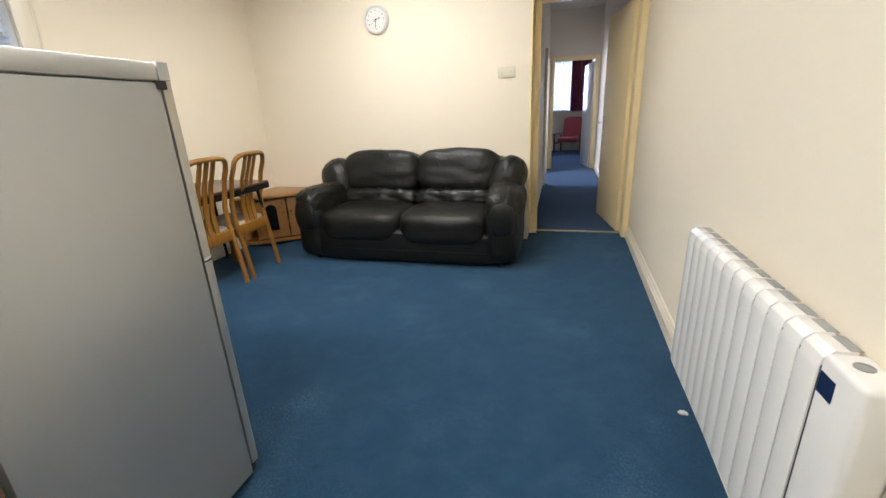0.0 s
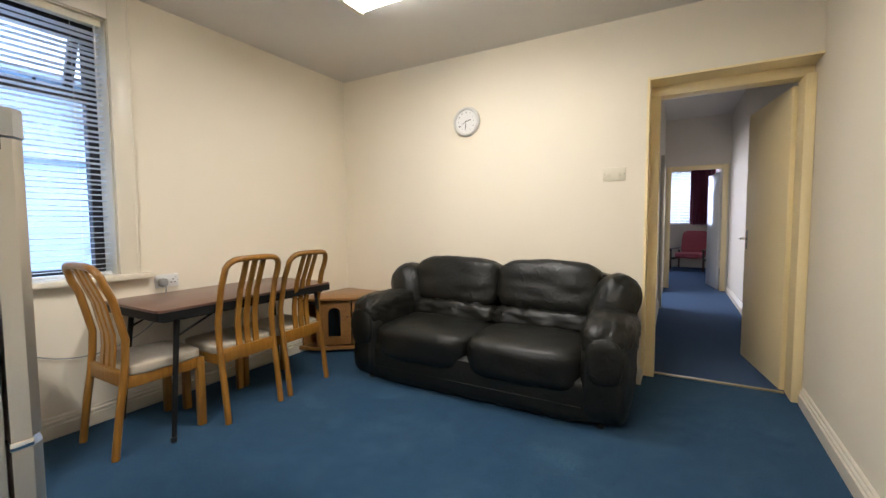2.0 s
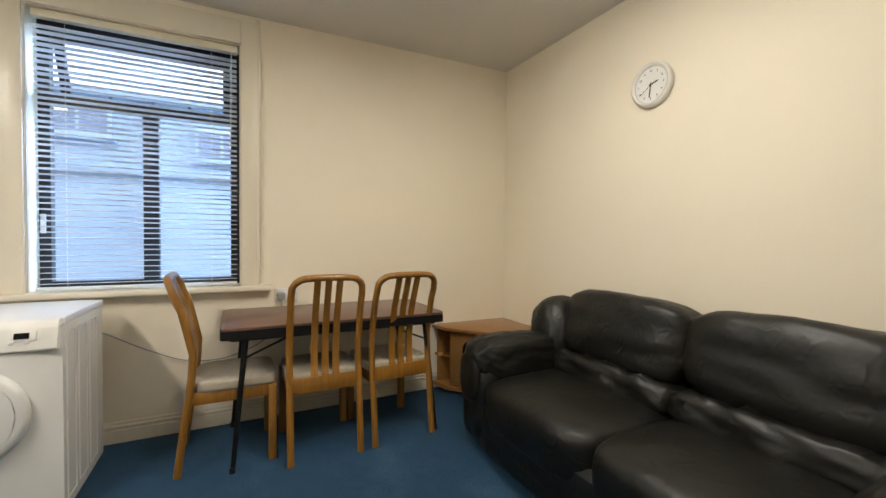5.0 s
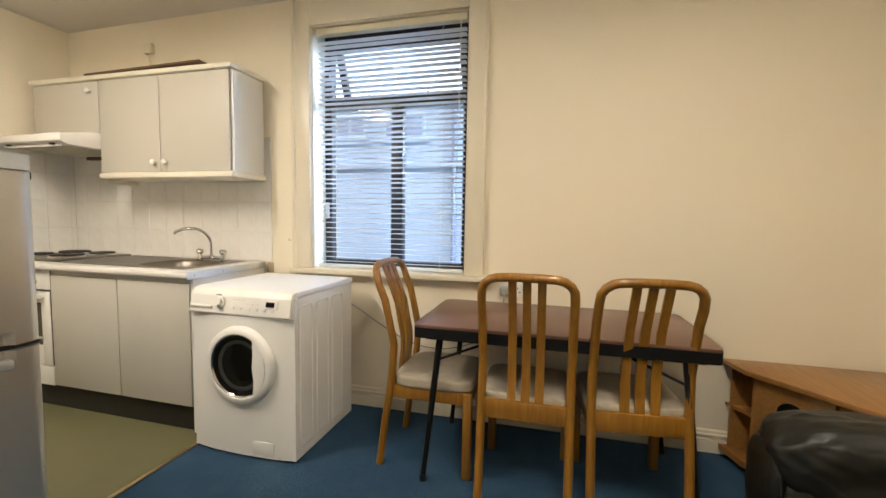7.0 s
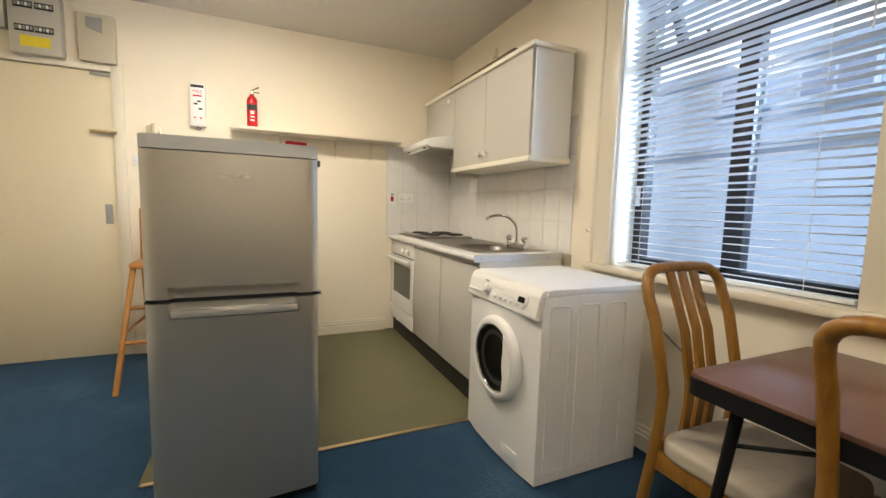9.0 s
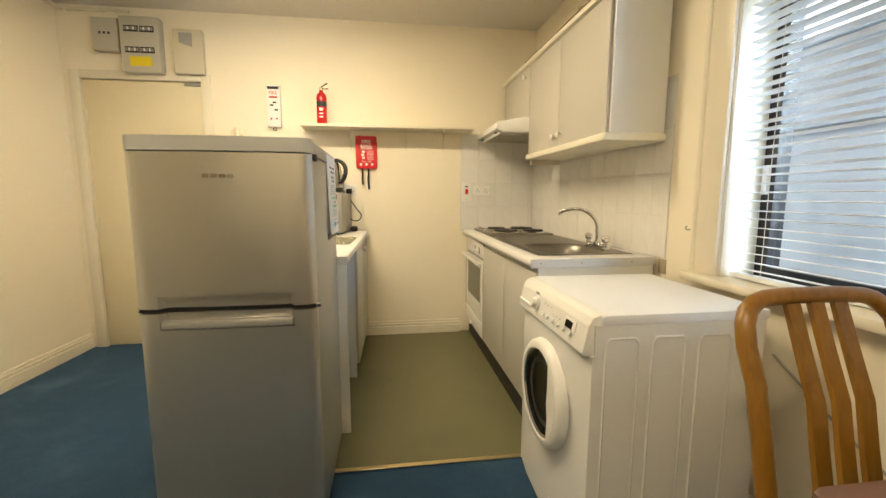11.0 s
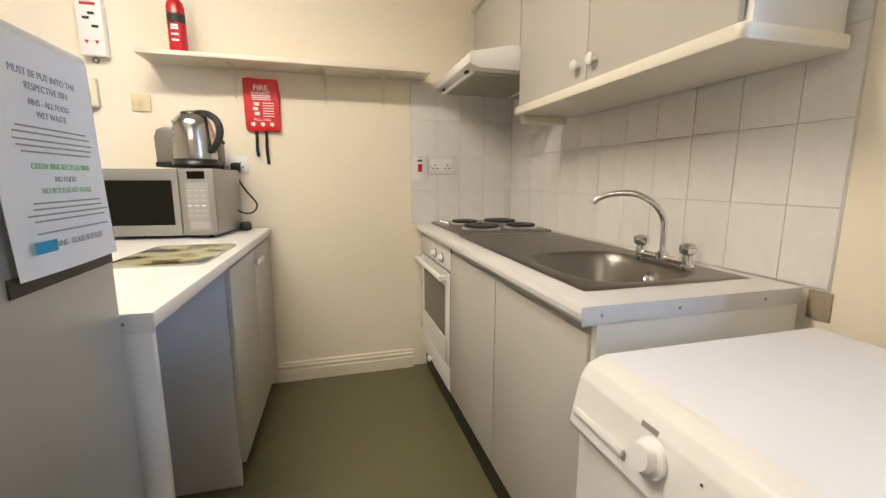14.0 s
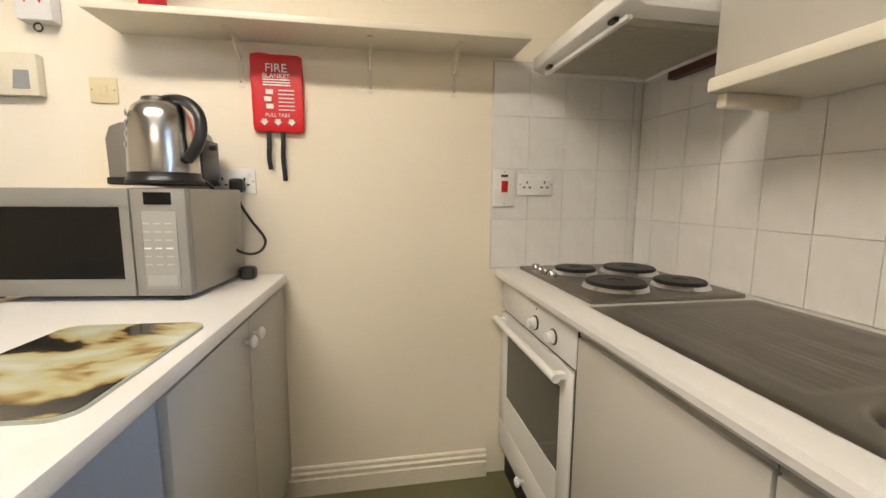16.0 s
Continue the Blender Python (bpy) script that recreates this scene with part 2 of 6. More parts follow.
# floors
f = prism([(xl(Y0) - T, Y0 - T), (xr(Y0) + T, Y0 - T), (xr(Y1) + T, 4.63), (xl(Y1) - T, 4.63)], -0.15, 0.0)
struct("floor", f, CARPET, "blue loop pile carpet over the whole room, slightly worn", "carpet")
struct("floor_lino", prism([(xl(Y0), Y0), (-0.55, Y0), (-0.55, 0.992), (xl(0.992), 0.992)], 0.0, 0.004), LINO, "olive green lino on the kitchen floor, scuffed", "lino floor")
struct("trim_lino", box(-2.62, 0.978, 0.004, -0.56, 1.001, 0.009, 0.002), BRASS, "thin worn metal strip between lino and carpet", "threshold strip")

# window wall, with the window opening
WY0, WY1, WZ0, WZ1 = 1.25, 2.268, 0.873, 2.405


def wall_l(y0, y1, z0, z1):
    return prism([(xl(y0), y0), (xl(y1), y1), (xl(y1) - T, y1), (xl(y0) - T, y0)], z0, z1)


struct("wall_west", join(wall_l(Y0 - T, WY0, -0.1, HI), wall_l(WY1, Y1 + T, -0.1, HI), wall_l(WY0, WY1, -0.1, WZ0), wall_l(WY0, WY1, WZ1, HI)), PAINT, "cream painted plaster wall with the window", "wall")


def wall_r(y0, y1, z0, z1):
    return prism([(xr(y0), y0), (xr(y1), y1), (xr(y1) + T, y1), (xr(y0) + T, y0)], z0, z1)


struct("wall_east", wall_r(Y0 - T, 4.63, -0.1, HI), PAINT, "cream painted plaster wall behind the heater", "wall")
# end wall with the entrance door
DX0, DX1, DZ = -0.075, 0.755, 2.045
struct("wall_south", join(box(xl(Y0), Y0 - T, -0.1, DX0, Y0, HI), box(DX0, Y0 - T, DZ, DX1, Y0, HI), box(DX1, Y0 - T, -0.1, xr(Y0), Y0, HI)), PAINT, "cream painted plaster end wall of the kitchen", "wall")
# sofa wall with the deep passage opening
PX = 0.055
struct("wall_north", join(box(xl(Y1), Y1, -0.1, PX, 4.66, HI), box(PX, Y1, 2.19, xr(Y1), 4.66, HI)), PAINT, "cream painted plaster wall with the passage opening", "wall")
# ceiling
bm = bmesh.new()
cv = [bm.verts.new(v) for v in ((xl(Y0) - T, Y0 - T, zc(Y0 - T)), (xr(Y0) + T, Y0 - T, zc(Y0 - T)), (xr(Y1) + T, 4.5, zc(4.5)), (xl(Y1) - T, 4.5, zc(4.5)))]
cf = bm.faces.new(cv)
ext = bmesh.ops.extrude_face_region(bm, geom=[cf])
for v in ext["geom"]:
    if isinstance(v, bmesh.types.BMVert):
        v.co.z += 0.2
bmesh.ops.recalc_face_normals(bm, faces=bm.faces)
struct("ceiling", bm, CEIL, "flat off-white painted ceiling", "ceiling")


def skirting(name, p, q, h=0.118, d=0.024, mt=TRIM):
    """Moulded board from p to q; the room lies to the left of that way."""
    a, b = Vector((*p, 0)), Vector((*q, 0))
    prof = [(0, 0), (d, 0), (d, h * 0.60), (d * 0.62, h * 0.63), (d * 0.62, h * 0.70), (d * 0.86, h * 0.73), (d * 0.86, h * 0.80), (d * 0.45, h * 0.84), (d * 0.45, h * 0.95), (d * 0.2, h), (0, h)]
    bm = prism([(x, z) for x, z in prof], 0, (b - a).length, "y")
    way = (b - a).normalized()
    m = Matrix(((-way.y, way.x, 0, a.x), (way.x, way.y, 0, a.y), (0, 0, 1, 0), (0, 0, 0, 1)))
    return struct(name, moved(bm, m), mt, "cream gloss painted moulded skirting board", "skirting board")


skirting("baseboard_west", (xl(Y1), Y1), (xl(1.15), 1.15))
skirting("baseboard_east", (xr(Y0), Y0), (xr(4.44), 4.44))
skirting("baseboard_south", (-2.08, Y0), (DX0 - 0.07, Y0))
skirting("baseboard_north", (PX, Y1), (xl(Y1), Y1))

# ---- more materials ----
OAK = wood("honey_oak_varnish", (0.30, 0.142, 0.018), (0.215, 0.092, 0.010), 0.3)
OAKX = wood("honey_oak_veneer", (0.36, 0.18, 0.05), (0.27, 0.125, 0.032), 0.35, axis=0, per_object=0)
PINE = wood("orange_pine", (0.46, 0.21, 0.045), (0.36, 0.15, 0.03), 0.4)
FABRIC = mat("beige_woven_seat_cloth", (0.42, 0.37, 0.29), 0.95, spread=0.2, scale=30, fine=380, bump=0.7, depth=0.003, dirt=(0.37, 0.32, 0.245))
TABLETOP = mat("brown_wood_laminate", (0.155, 0.080, 0.055), 0.32, spread=0.08, coat=0.12, scale=6, fine=90, bump=0.0)
BLACK = mat("black_painted_steel", (0.008, 0.008, 0.008), 0.45, spread=0.3, spec=0.25)
BLACKPLASTIC = mat("black_plastic", (0.012, 0.012, 0.012), 0.35, spread=0.2)
DARKCLOTH = mat("black_under_cloth", (0.008, 0.008, 0.008), 0.95, spread=0.3)
WHITE = mat("white_plastic", (0.78, 0.77, 0.74), 0.3, spread=0.03, bump=0.02)
WHITEMETAL = mat("white_enamel", (0.80, 0.79, 0.76), 0.25, spread=0.02, bump=0.02)
SLATMAT = mat("white_blind_slat", (0.78, 0.80, 0.82), 0.4, spread=0.05, per_object=0.06)
BROWNALU = mat("dark_brown_window_frame", (0.010, 0.008, 0.010), 0.35, spread=0.2)
GREYPLASTIC = mat("grey_plastic", (0.30, 0.30, 0.29), 0.45, spread=0.08)
CHROME = mat("chrome", (0.75, 0.75, 0.75), 0.12, 1.0, spread=0.04, bump=0.02)
DARKGLASS = mat("dark_glass", (0.006, 0.006, 0.005), 0.08, spread=0.2, bump=0, spec=0.3)
GLASS = glass("clear_glass")
CREAMPLASTIC = mat("cream_plastic", (0.72, 0.66, 0.50), 0.35, spread=0.05)
CURTAINMAT = mat("maroon_curtain_cloth", (0.21, 0.04, 0.065), 0.9, spread=0.25, scale=9, fine=200, bump=0.4)
REDCLOTH = mat("dusty_red_upholstery", (0.42, 0.085, 0.095), 0.9, spread=0.18, scale=8, fine=260, bump=0.5)
DARKWOOD = wood("dark_teak", (0.10, 0.04, 0.018), (0.05, 0.018, 0.01), 0.35)
WALLPALE = mat("pale_hall_paint", (0.74, 0.69, 0.60), 0.7, spread=0.03, scale=2, fine=200)


def leather():
    m = mat("worn_black_leather", (0.0052, 0.0052, 0.0036), 0.44, spread=0.4, scale=7, fine=260, bump=0.3, depth=0.002, dirt=(0.0125, 0.0125, 0.0085), spec=0.44, dirt_at=(0.55, 0.85))
    N, L = m.node_tree.nodes, m.node_tree.links
    co, mp, w = N.new("ShaderNodeTexCoord"), N.new("ShaderNodeMapping"), N.new("ShaderNodeTexNoise")
    mp.inputs["Scale"].default_value = (11, 7, 9)
    w.noise_type = "RIDGED_MULTIFRACTAL"
    w.inputs["Scale"].default_value, w.inputs["Detail"].default_value, w.inputs["Distortion"].default_value = 1.6, 4, 1.2
    bp = N.new("ShaderNodeBump")
    bp.inputs["Strength"].default_value, bp.inputs["Distance"].default_value = 0.42, 0.007
    old = next(n for n in N if n.type == "BUMP")
    L.new(co.outputs["Object"], mp.inputs["Vector"])
    L.new(mp.outputs[0], w.inputs["Vector"])
    L.new(w.outputs["Fac"], bp.inputs["Height"])
    L.new(old.outputs[0], bp.inputs["Normal"])
    L.new(bp.outputs[0], N["Principled BSDF"].inputs["Normal"])
    return m


LEATHER = leather()


def cushion(c, s, k=4.0, cuts=11, rough=0.012, freq=(9, 4, 6), seed=0.0, pinch=0.0):
    """A soft rounded block about c with half sizes s, creased by noise."""
    bm = bmesh.new()
    bmesh.ops.create_cube(bm, size=2)
    bmesh.ops.subdivide_edges(bm, edges=list(bm.edges), cuts=cuts, use_grid_fill=True)
    c, s, f = Vector(c), Vector(s), Vector(freq)
    for v in bm.verts:
        p = v.co
        n = sum(abs(a) ** k for a in p) ** (1 / k)
        q = p / n
        w = Vector((q.x * s.x, q.y * s.y, q.z * s.z)) + c
        u = Vector((w.x * f.x + seed, w.y * f.y, w.z * f.z))
        d = noise.noise(u) * rough + 0.5 * rough * noise.noise(u * 2.7)
        sag = 1 - pinch * (abs(q.x) ** 4)
        v.co = c + Vector((q.x * s.x, q.y * s.y * sag, q.z * s.z * sag)) + q.normalized() * d
    return bm


def cyl(r, h, m=None, segs=20, bev=0.0):
    if bev:
        return lathe([(r - bev, 0), (r, bev), (r, h - bev), (r - bev, h)], segs, m)
    return lathe([(r, 0), (r, h)], segs, m)


def words(name, text, size, m, material, parent, depth=0.0004, spacing=1.0):
    cu = bpy.data.curves.new(name, "FONT")
    cu.body, cu.size, cu.extrude, cu.align_x, cu.align_y = text, size, depth, "CENTER", "CENTER"
    cu.space_character = spacing
    tmp = bpy.data.objects.new("tmp_text", cu)
    me = bpy.data.meshes.new_from_object(tmp)
    bpy.data.objects.remove(tmp)
    me.materials.clear()
    me.materials.append(material)
    me.transform(m)
    ob = new(name, me)
    ob.parent = parent
    return ob


# ---- passage, its door and the far room ----
struct("floor_hall", box(-0.05, 4.63, -0.15, 1.15, 9.55, 0.0), HALLCARPET, "blue carpet of the passage", "carpet")
struct("trim_threshold", box(PX + 0.03, 4.615, 0.0, 0.93, 4.65, 0.009, 0.003), BRASS, "worn brass carpet strip at the passage door", "threshold strip")
# frame of the passage door, set deep in the opening
FZ = 2.11
struct("door_frame_1", join(box(PX, 4.53, 0, PX + 0.075, 4.66, FZ, 0.004), box(0.935, 4.47, 0, xr(Y1), 4.66, FZ, 0.004), box(PX, 4.53, FZ, xr(Y1), 4.66, 2.19, 0.004)), DOORPAINT, "yellowed cream gloss door frame", "door frame")
struct("trim_passage", join(box(PX - 0.004, Y1 - 0.004, 0.115, PX + 0.012, 4.53, 2.20), box(PX, Y1 - 0.004, 2.178, xr(Y1), 4.53, 2.192)), DOORPAINT, "yellowed cream lining of the passage opening", "opening lining")
HX0, HX1, HZ = 0.05, 1.03, 2.98
struct("wall_hall_left", join(box(HX0 - 0.15, 4.66, 0, HX0, 7.5, HZ), box(HX0 - 0.15, 7.5, 2.05, HX0, 8.9, HZ), box(HX0 - 0.15, 8.9, 0, HX0, 9.5, HZ)), WALLPALE, "off-white painted passage wall", "wall")
struct("wall_hall_right", box(HX1, 4.66, 0, HX1 + 0.15, 9.5, HZ), WALLPALE, "off-white painted passage wall", "wall")
struct("ceiling_hall", box(HX0 - 0.15, 4.66, HZ, HX1 + 0.15, 9.5, HZ + 0.15), CEIL, "off-white passage ceiling", "ceiling")
struct("wall_hall_end", join(box(-2.0, 9.5, 0, 0.14, 9.62, HZ), box(0.94, 9.5, 0, 2.0, 9.62, HZ), box(0.14, 9.5, 2.10, 0.94, 9.62, HZ)), WALLPALE, "off-white wall at the end of the passage", "wall")
struct("door_frame_2", join(box(0.08, 9.48, 0, 0.16, 9.5, 2.16, 0.003), box(0.92, 9.48, 0, 1.0, 9.5, 2.16, 0.003), box(0.16, 9.48, 2.08, 0.92, 9.5, 2.16, 0.003)), DOORPAINT, "cream gloss architrave of the far room's doorway", "door frame")
struct("door_frame_3", join(box(HX0, 7.42, 0, HX0 + 0.05, 7.5, 2.09, 0.003), box(HX0, 8.9, 0, HX0 + 0.03, 8.97, 2.09, 0.003), box(HX0, 7.5, 2.05, HX0 + 0.03, 8.9, 2.09, 0.003)), TRIM, "white gloss frame of a side doorway", "door frame")
skirting("baseboard_hall_right", (HX1, 4.68), (HX1, 9.48), mt=TRIM)
skirting("baseboard_hall_left", (HX0, 7.42), (HX0, 4.68), mt=TRIM)
# unseen side room behind the opening; an added lamp stands in for its window
struct("wall_side_room", join(box(-2.1, 7.0, 0, -2.0, 7.3, HZ), box(-2.1, 8.6, 0, -2.0, 9.5, HZ), box(-2.1, 7.3, 0, -2.0, 8.6, 0.9), box(-2.1, 7.3, 2.3, -2.0, 8.6, HZ), box(-2.0, 6.9, 0, -0.1, 7.0, HZ)), WALLPALE, "off-white walls of the side room", "wall")
struct("floor_side_room", box(-2.0, 7.0, -0.15, -0.05, 9.5, 0.0), HALLCARPET, "blue carpet of the side room", "carpet")
struct("ceiling_side_room", box(-2.1, 6.9, HZ, -0.1, 9.5, HZ + 0.1), CEIL, "off-white ceiling of the side room", "ceiling")
# added warm lamp at the unseen window, brightens and warms the passage
area_lamp("side_room_warm_lamp", -1.98, 7.95, 1.6, 1.3, 1.2, 62, (1.0, 0.93, 0.86), 0, -90)

# door leaf, standing open into the passage
door = thing("door_1", "yellowed cream flush door standing open into the passage", "door", pose(0.945, 4.66, 0.012, 0, 0, 99.0), kind="structure")
part("door_leaf", box(0, 0, 0, 0.83, 0.04, 2.075, 0.003), DOORPAINT, door)
for z in (0.25, 1.85):
    part("hinge", join(box(-0.004, -0.006, z, 0.03, 0.0, z + 0.09), moved(cyl(0.006, 0.09, segs=10), pose(-0.004, -0.004, z))), CREAMPLASTIC, door, "painted steel hinge")
hp = part("handle_plate", box(0.755, 0.04, 0.94, 0.795, 0.046, 1.10, 0.002), CHROME, door, "steel handle plate")
part("lever_handle", tube(spline([(0.775, 0.044, 1.03), (0.775, 0.085, 1.03), (0.76, 0.095, 1.03), (0.69, 0.095, 1.032)]), 0.009), CHROME, hp)

# far room
struct("floor_far_room", box(-2.0, 9.55, -0.15, 2.0, 13.75, 0.0), HALLCARPET, "bright blue carpet of the far room", "carpet")
struct("ceiling_far_room", box(-2.0, 9.5, HZ, 2.0, 13.75, HZ + 0.1), CEIL, "white far room ceiling", "ceiling")
struct("wall_far_room", join(box(-2.0, 13.6, 0, -0.6, 13.75, HZ), box(1.2, 13.6, 0, 2.0, 13.75, HZ), box(-0.6, 13.6, 0, 1.2, 13.75, 1.13), box(-0.6, 13.6, 2.55, 1.2, 13.75, HZ)), PAINT, "cream window wall of the far room", "wall")
struct("wall_far_sides", join(box(-2.1, 9.5, 0, -2.0, 13.75, HZ), box(2.0, 9.5, 0, 2.1, 13.75, HZ)), PAINT, "cream side walls of the far room", "wall")
fd = thing("door_2", "white flush door standing open into the far room", "door", pose(0.925, 9.63, 0.01, 0, 0, 99), kind="structure")
part("door_leaf", box(0, 0, 0, 0.76, 0.04, 2.04, 0.003), WHITEMETAL, fd)
fw = thing("window_2", "white framed far room window behind a blind", "window", kind="structure")
for x0, x1 in ((-0.6, -0.55), (0.28, 0.33), (1.15, 1.2)):
    part("window_frame", box(x0, 13.66, 1.13, x1, 13.71, 2.55), WHITE, fw)
for z0, z1 in ((1.13, 1.18), (2.5, 2.55)):
    part("window_rail", box(-0.55, 13.66, z0, 1.15, 13.71, z1), WHITE, fw)
part("window_sill", box(-0.65, 13.52, 1.10, 1.25, 13.66, 1.13, 0.004), TRIM, fw)
fb = thing("venetian_blind", "white venetian blind lowered over the far room window", "blind")
part("headrail", box(-0.58, 13.60, 2.48, 0.75, 13.64, 2.52), WHITE, fb)
slat_me = meshed("slat", moved(box(-0.66, -0.02, -0.001, 0.66, 0.02, 0.001), pose(0, 0, 0, 25)), SLATMAT)
for i in range(32):
    s = new("slat", slat_me)
    s.parent, s.location = fb, (0.085, 13.62, 1.17 + i * 0.041)


def curtain(x0, x1, y, z0, z1, folds=9, amp=0.035):
    bm = bmesh.new()
    cols, rows, vs = folds * 8, 14, []
    for j in range(rows + 1):
        v = j / rows
        row = []
        for i in range(cols + 1):
            u = i / cols
            ph = u * folds * 2 * math.pi + 0.6 * noise.noise(Vector((u * 3, v * 2, 1)))
            row.append(bm.verts.new((x0 + (x1 - x0) * u + 0.01 * noise.noise(Vector((u * 9, v * 3, 5))), y + amp * math.sin(ph) * (0.6 + 0.4 * (1 - v)), z0 + (z1 - z0) * v)))
        vs.append(row)
    for j in range(rows):
        for i in range(cols):
            bm.faces.new((vs[j][i], vs[j][i + 1], vs[j + 1][i + 1], vs[j + 1][i]))
    geom = bmesh.ops.extrude_face_region(bm, geom=list(bm.faces))
    for v in geom["geom"]:
        if isinstance(v, bmesh.types.BMVert):
            v.co.y += 0.006
    bmesh.ops.recalc_face_normals(bm, faces=bm.faces)
    return bm


cu = thing("curtain", "maroon curtain drawn to the side of the far room window", "curtain")
part("curtain_cloth", curtain(0.55, 1.09, 13.52, 1.1, 2.55, 8), CURTAINMAT, cu)
part("curtain_track", box(-0.7, 13.50, 2.55, 1.3, 13.54, 2.58), WHITE, cu)

ac = thing("armchair", "dusty red upholstered armchair with dark wooden arms", "armchair", pose(0.49, 12.72, 0, 0, 0, -18))
part("seat_cushion", cushion((0, 0.28, 0.36), (0.29, 0.30, 0.07), 6, 6, 0.006), REDCLOTH, ac)
part("back_cushion", moved(cushion((0, 0, 0.29), (0.29, 0.06, 0.31), 6, 6, 0.006), pose(0, 0.52, 0.38, -14)), REDCLOTH, ac)
for sx in (-0.36, 0.36):
    part("front_leg", moved(box(-0.02, -0.02, 0, 0.02, 0.02, 0.5, 0.006), pose(sx, 0.02, 0)), DARKWOOD, ac)
    part("rear_leg", moved(box(-0.02, -0.02, 0, 0.02, 0.02, 0.47, 0.006), pose(sx, 0.62, 0)), DARKWOOD, ac)
    part("armrest", moved(box(-0.032, -0.06, 0.50, 0.032, 0.68, 0.525, 0.008), pose(sx, 0, 0)), DARKWOOD, ac)
    part("side_rail", moved(box(-0.014, 0.02, 0.24, 0.014, 0.62, 0.29, 0.004), pose(sx, 0, 0)), DARKWOOD, ac)

# ---- main window ----
XF = -2.93
win = thing("window_1", "dark brown framed window with its top sash open", "window", kind="structure")
part("window_frame", join(box(XF - 0.03, WY0, WZ0, XF + 0.03, WY0 + 0.055, WZ1), box(XF - 0.03, WY1 - 0.055, WZ0, XF + 0.03, WY1, WZ1), box(XF - 0.03, WY0 + 0.055, WZ0, XF + 0.03, WY1 - 0.055, WZ0 + 0.05), box(XF - 0.03, WY0 + 0.055, WZ1 - 0.05, XF + 0.03, WY1 - 0.055, WZ1)), BROWNALU, win)
part("transom", box(XF - 0.03, WY0 + 0.055, 1.93, XF + 0.03, WY1 - 0.055, 1.99, 0.003), BROWNALU, win)
part("mullion", box(XF - 0.03, 1.735, WZ0 + 0.05, XF + 0.03, 1.815, 1.93, 0.003), BROWNALU, win)
for y0, y1 in ((WY0 + 0.055, 1.735), (1.815, WY1 - 0.055)):
    p = part("pane", box(XF - 0.003, y0, WZ0 + 0.05, XF + 0.003, y1, 1.93), GLASS, win)
    p.visible_shadow = False
sash = part("top_sash", moved(join(box(-0.018, 0, -0.4, 0.018, 0.045, 0), box(-0.018, 0.86, -0.4, 0.018, 0.905, 0), box(-0.018, 0.045, -0.045, 0.018, 0.86, 0), box(-0.018, 0.045, -0.4, 0.018, 0.86, -0.355)), pose(XF - 0.02, WY0 + 0.056, WZ1 - 0.052, 0, 24)), BROWNALU, win, "top sash pushed outwards")
sp = part("pane", moved(box(-0.003, 0.045, -0.355, 0.003, 0.86, -0.045), pose(XF - 0.02, WY0 + 0.056, WZ1 - 0.052, 0, 24)), GLASS, sash)
sp.visible_shadow = False
for y in (1.58, 1.98):
    part("sash_stay", moved(box(-0.1, -0.006, 0, 0.02, 0.006, 0.012), pose(XF + 0.02, y, 1.995, 0, -30)), BLACK, win)
part("window_handle", box(XF + 0.03, 1.262, 1.2, XF + 0.045, 1.285, 1.31, 0.003), WHITE, win)


xw = xl(1.77)
TW = 0.105
struct("trim_window", join(
    box(xw, WY0 - TW - 0.02, 0.88, xw + 0.022, WY0 - 0.004, 2.56, 0.004), box(xw, WY1 + 0.004, 0.88, xw + 0.022, WY1 + TW, 2.56, 0.004),
    box(xw, WY0 - 0.004, WZ1 + 0.004, xw + 0.022, WY1 + 0.004, 2.56, 0.004),
    moved(cyl(0.016, 1.70, segs=12), pose(xw + 0.014, WY0 - TW - 0.02, 0.88)), moved(cyl(0.012, 1.70, segs=12), pose(xw + 0.012, WY1 + TW, 0.88)),
    box(xw - 0.20, WY0 - 0.004, WZ0, xw, WY0 + 0.004, WZ1), box(xw - 0.20, WY1 - 0.004, WZ0, xw, WY1 + 0.004, WZ1)), TRIM, "cream gloss window surround with rounded bead", "window surround")
struct("window_sill_1", box(XF + 0.03, WY0 - 0.14, 0.845, xl(1.77) + 0.065, WY1 + 0.185, 0.88, 0.008), TRIM, "cream gloss window board", "window sill")

blind = thing("venetian_blind", "white slatted venetian blind with open slats, lowered over the window", "blind")
XB = xw - 0.04
part("headrail", box(XB - 0.025, WY0 + 0.02, WZ1 - 0.045, XB + 0.025, WY1 - 0.015, WZ1 - 0.005, 0.003), CREAMPLASTIC, blind)
bm = bmesh.new()
NS = 5
for side in (0, 1):
    for k in range(NS):
        a = -0.020 + 0.040 * k / (NS - 1)
        zz = 0.0025 * (1 - (2 * k / (NS - 1) - 1) ** 2)
        for y in (WY0 + 0.025, WY1 - 0.02):
            bm.verts.new((a, y, zz + (0.0012 if side else 0)))
bm.verts.ensure_lookup_table()
V = bm.verts
for side in (0, 1):
    o = side * NS * 2
    for k in range(NS - 1):
        bm.faces.new((V[o + 2 * k], V[o + 2 * k + 1], V[o + 2 * k + 3], V[o + 2 * k + 2]))
for k in (0, NS - 1):
    bm.faces.new((V[2 * k], V[2 * k + 1], V[NS * 2 + 2 * k + 1], V[NS * 2 + 2 * k]))
bmesh.ops.recalc_face_normals(bm, faces=bm.faces)
slat_main = meshed("slat", bm, SLATMAT)
SLATS = 45
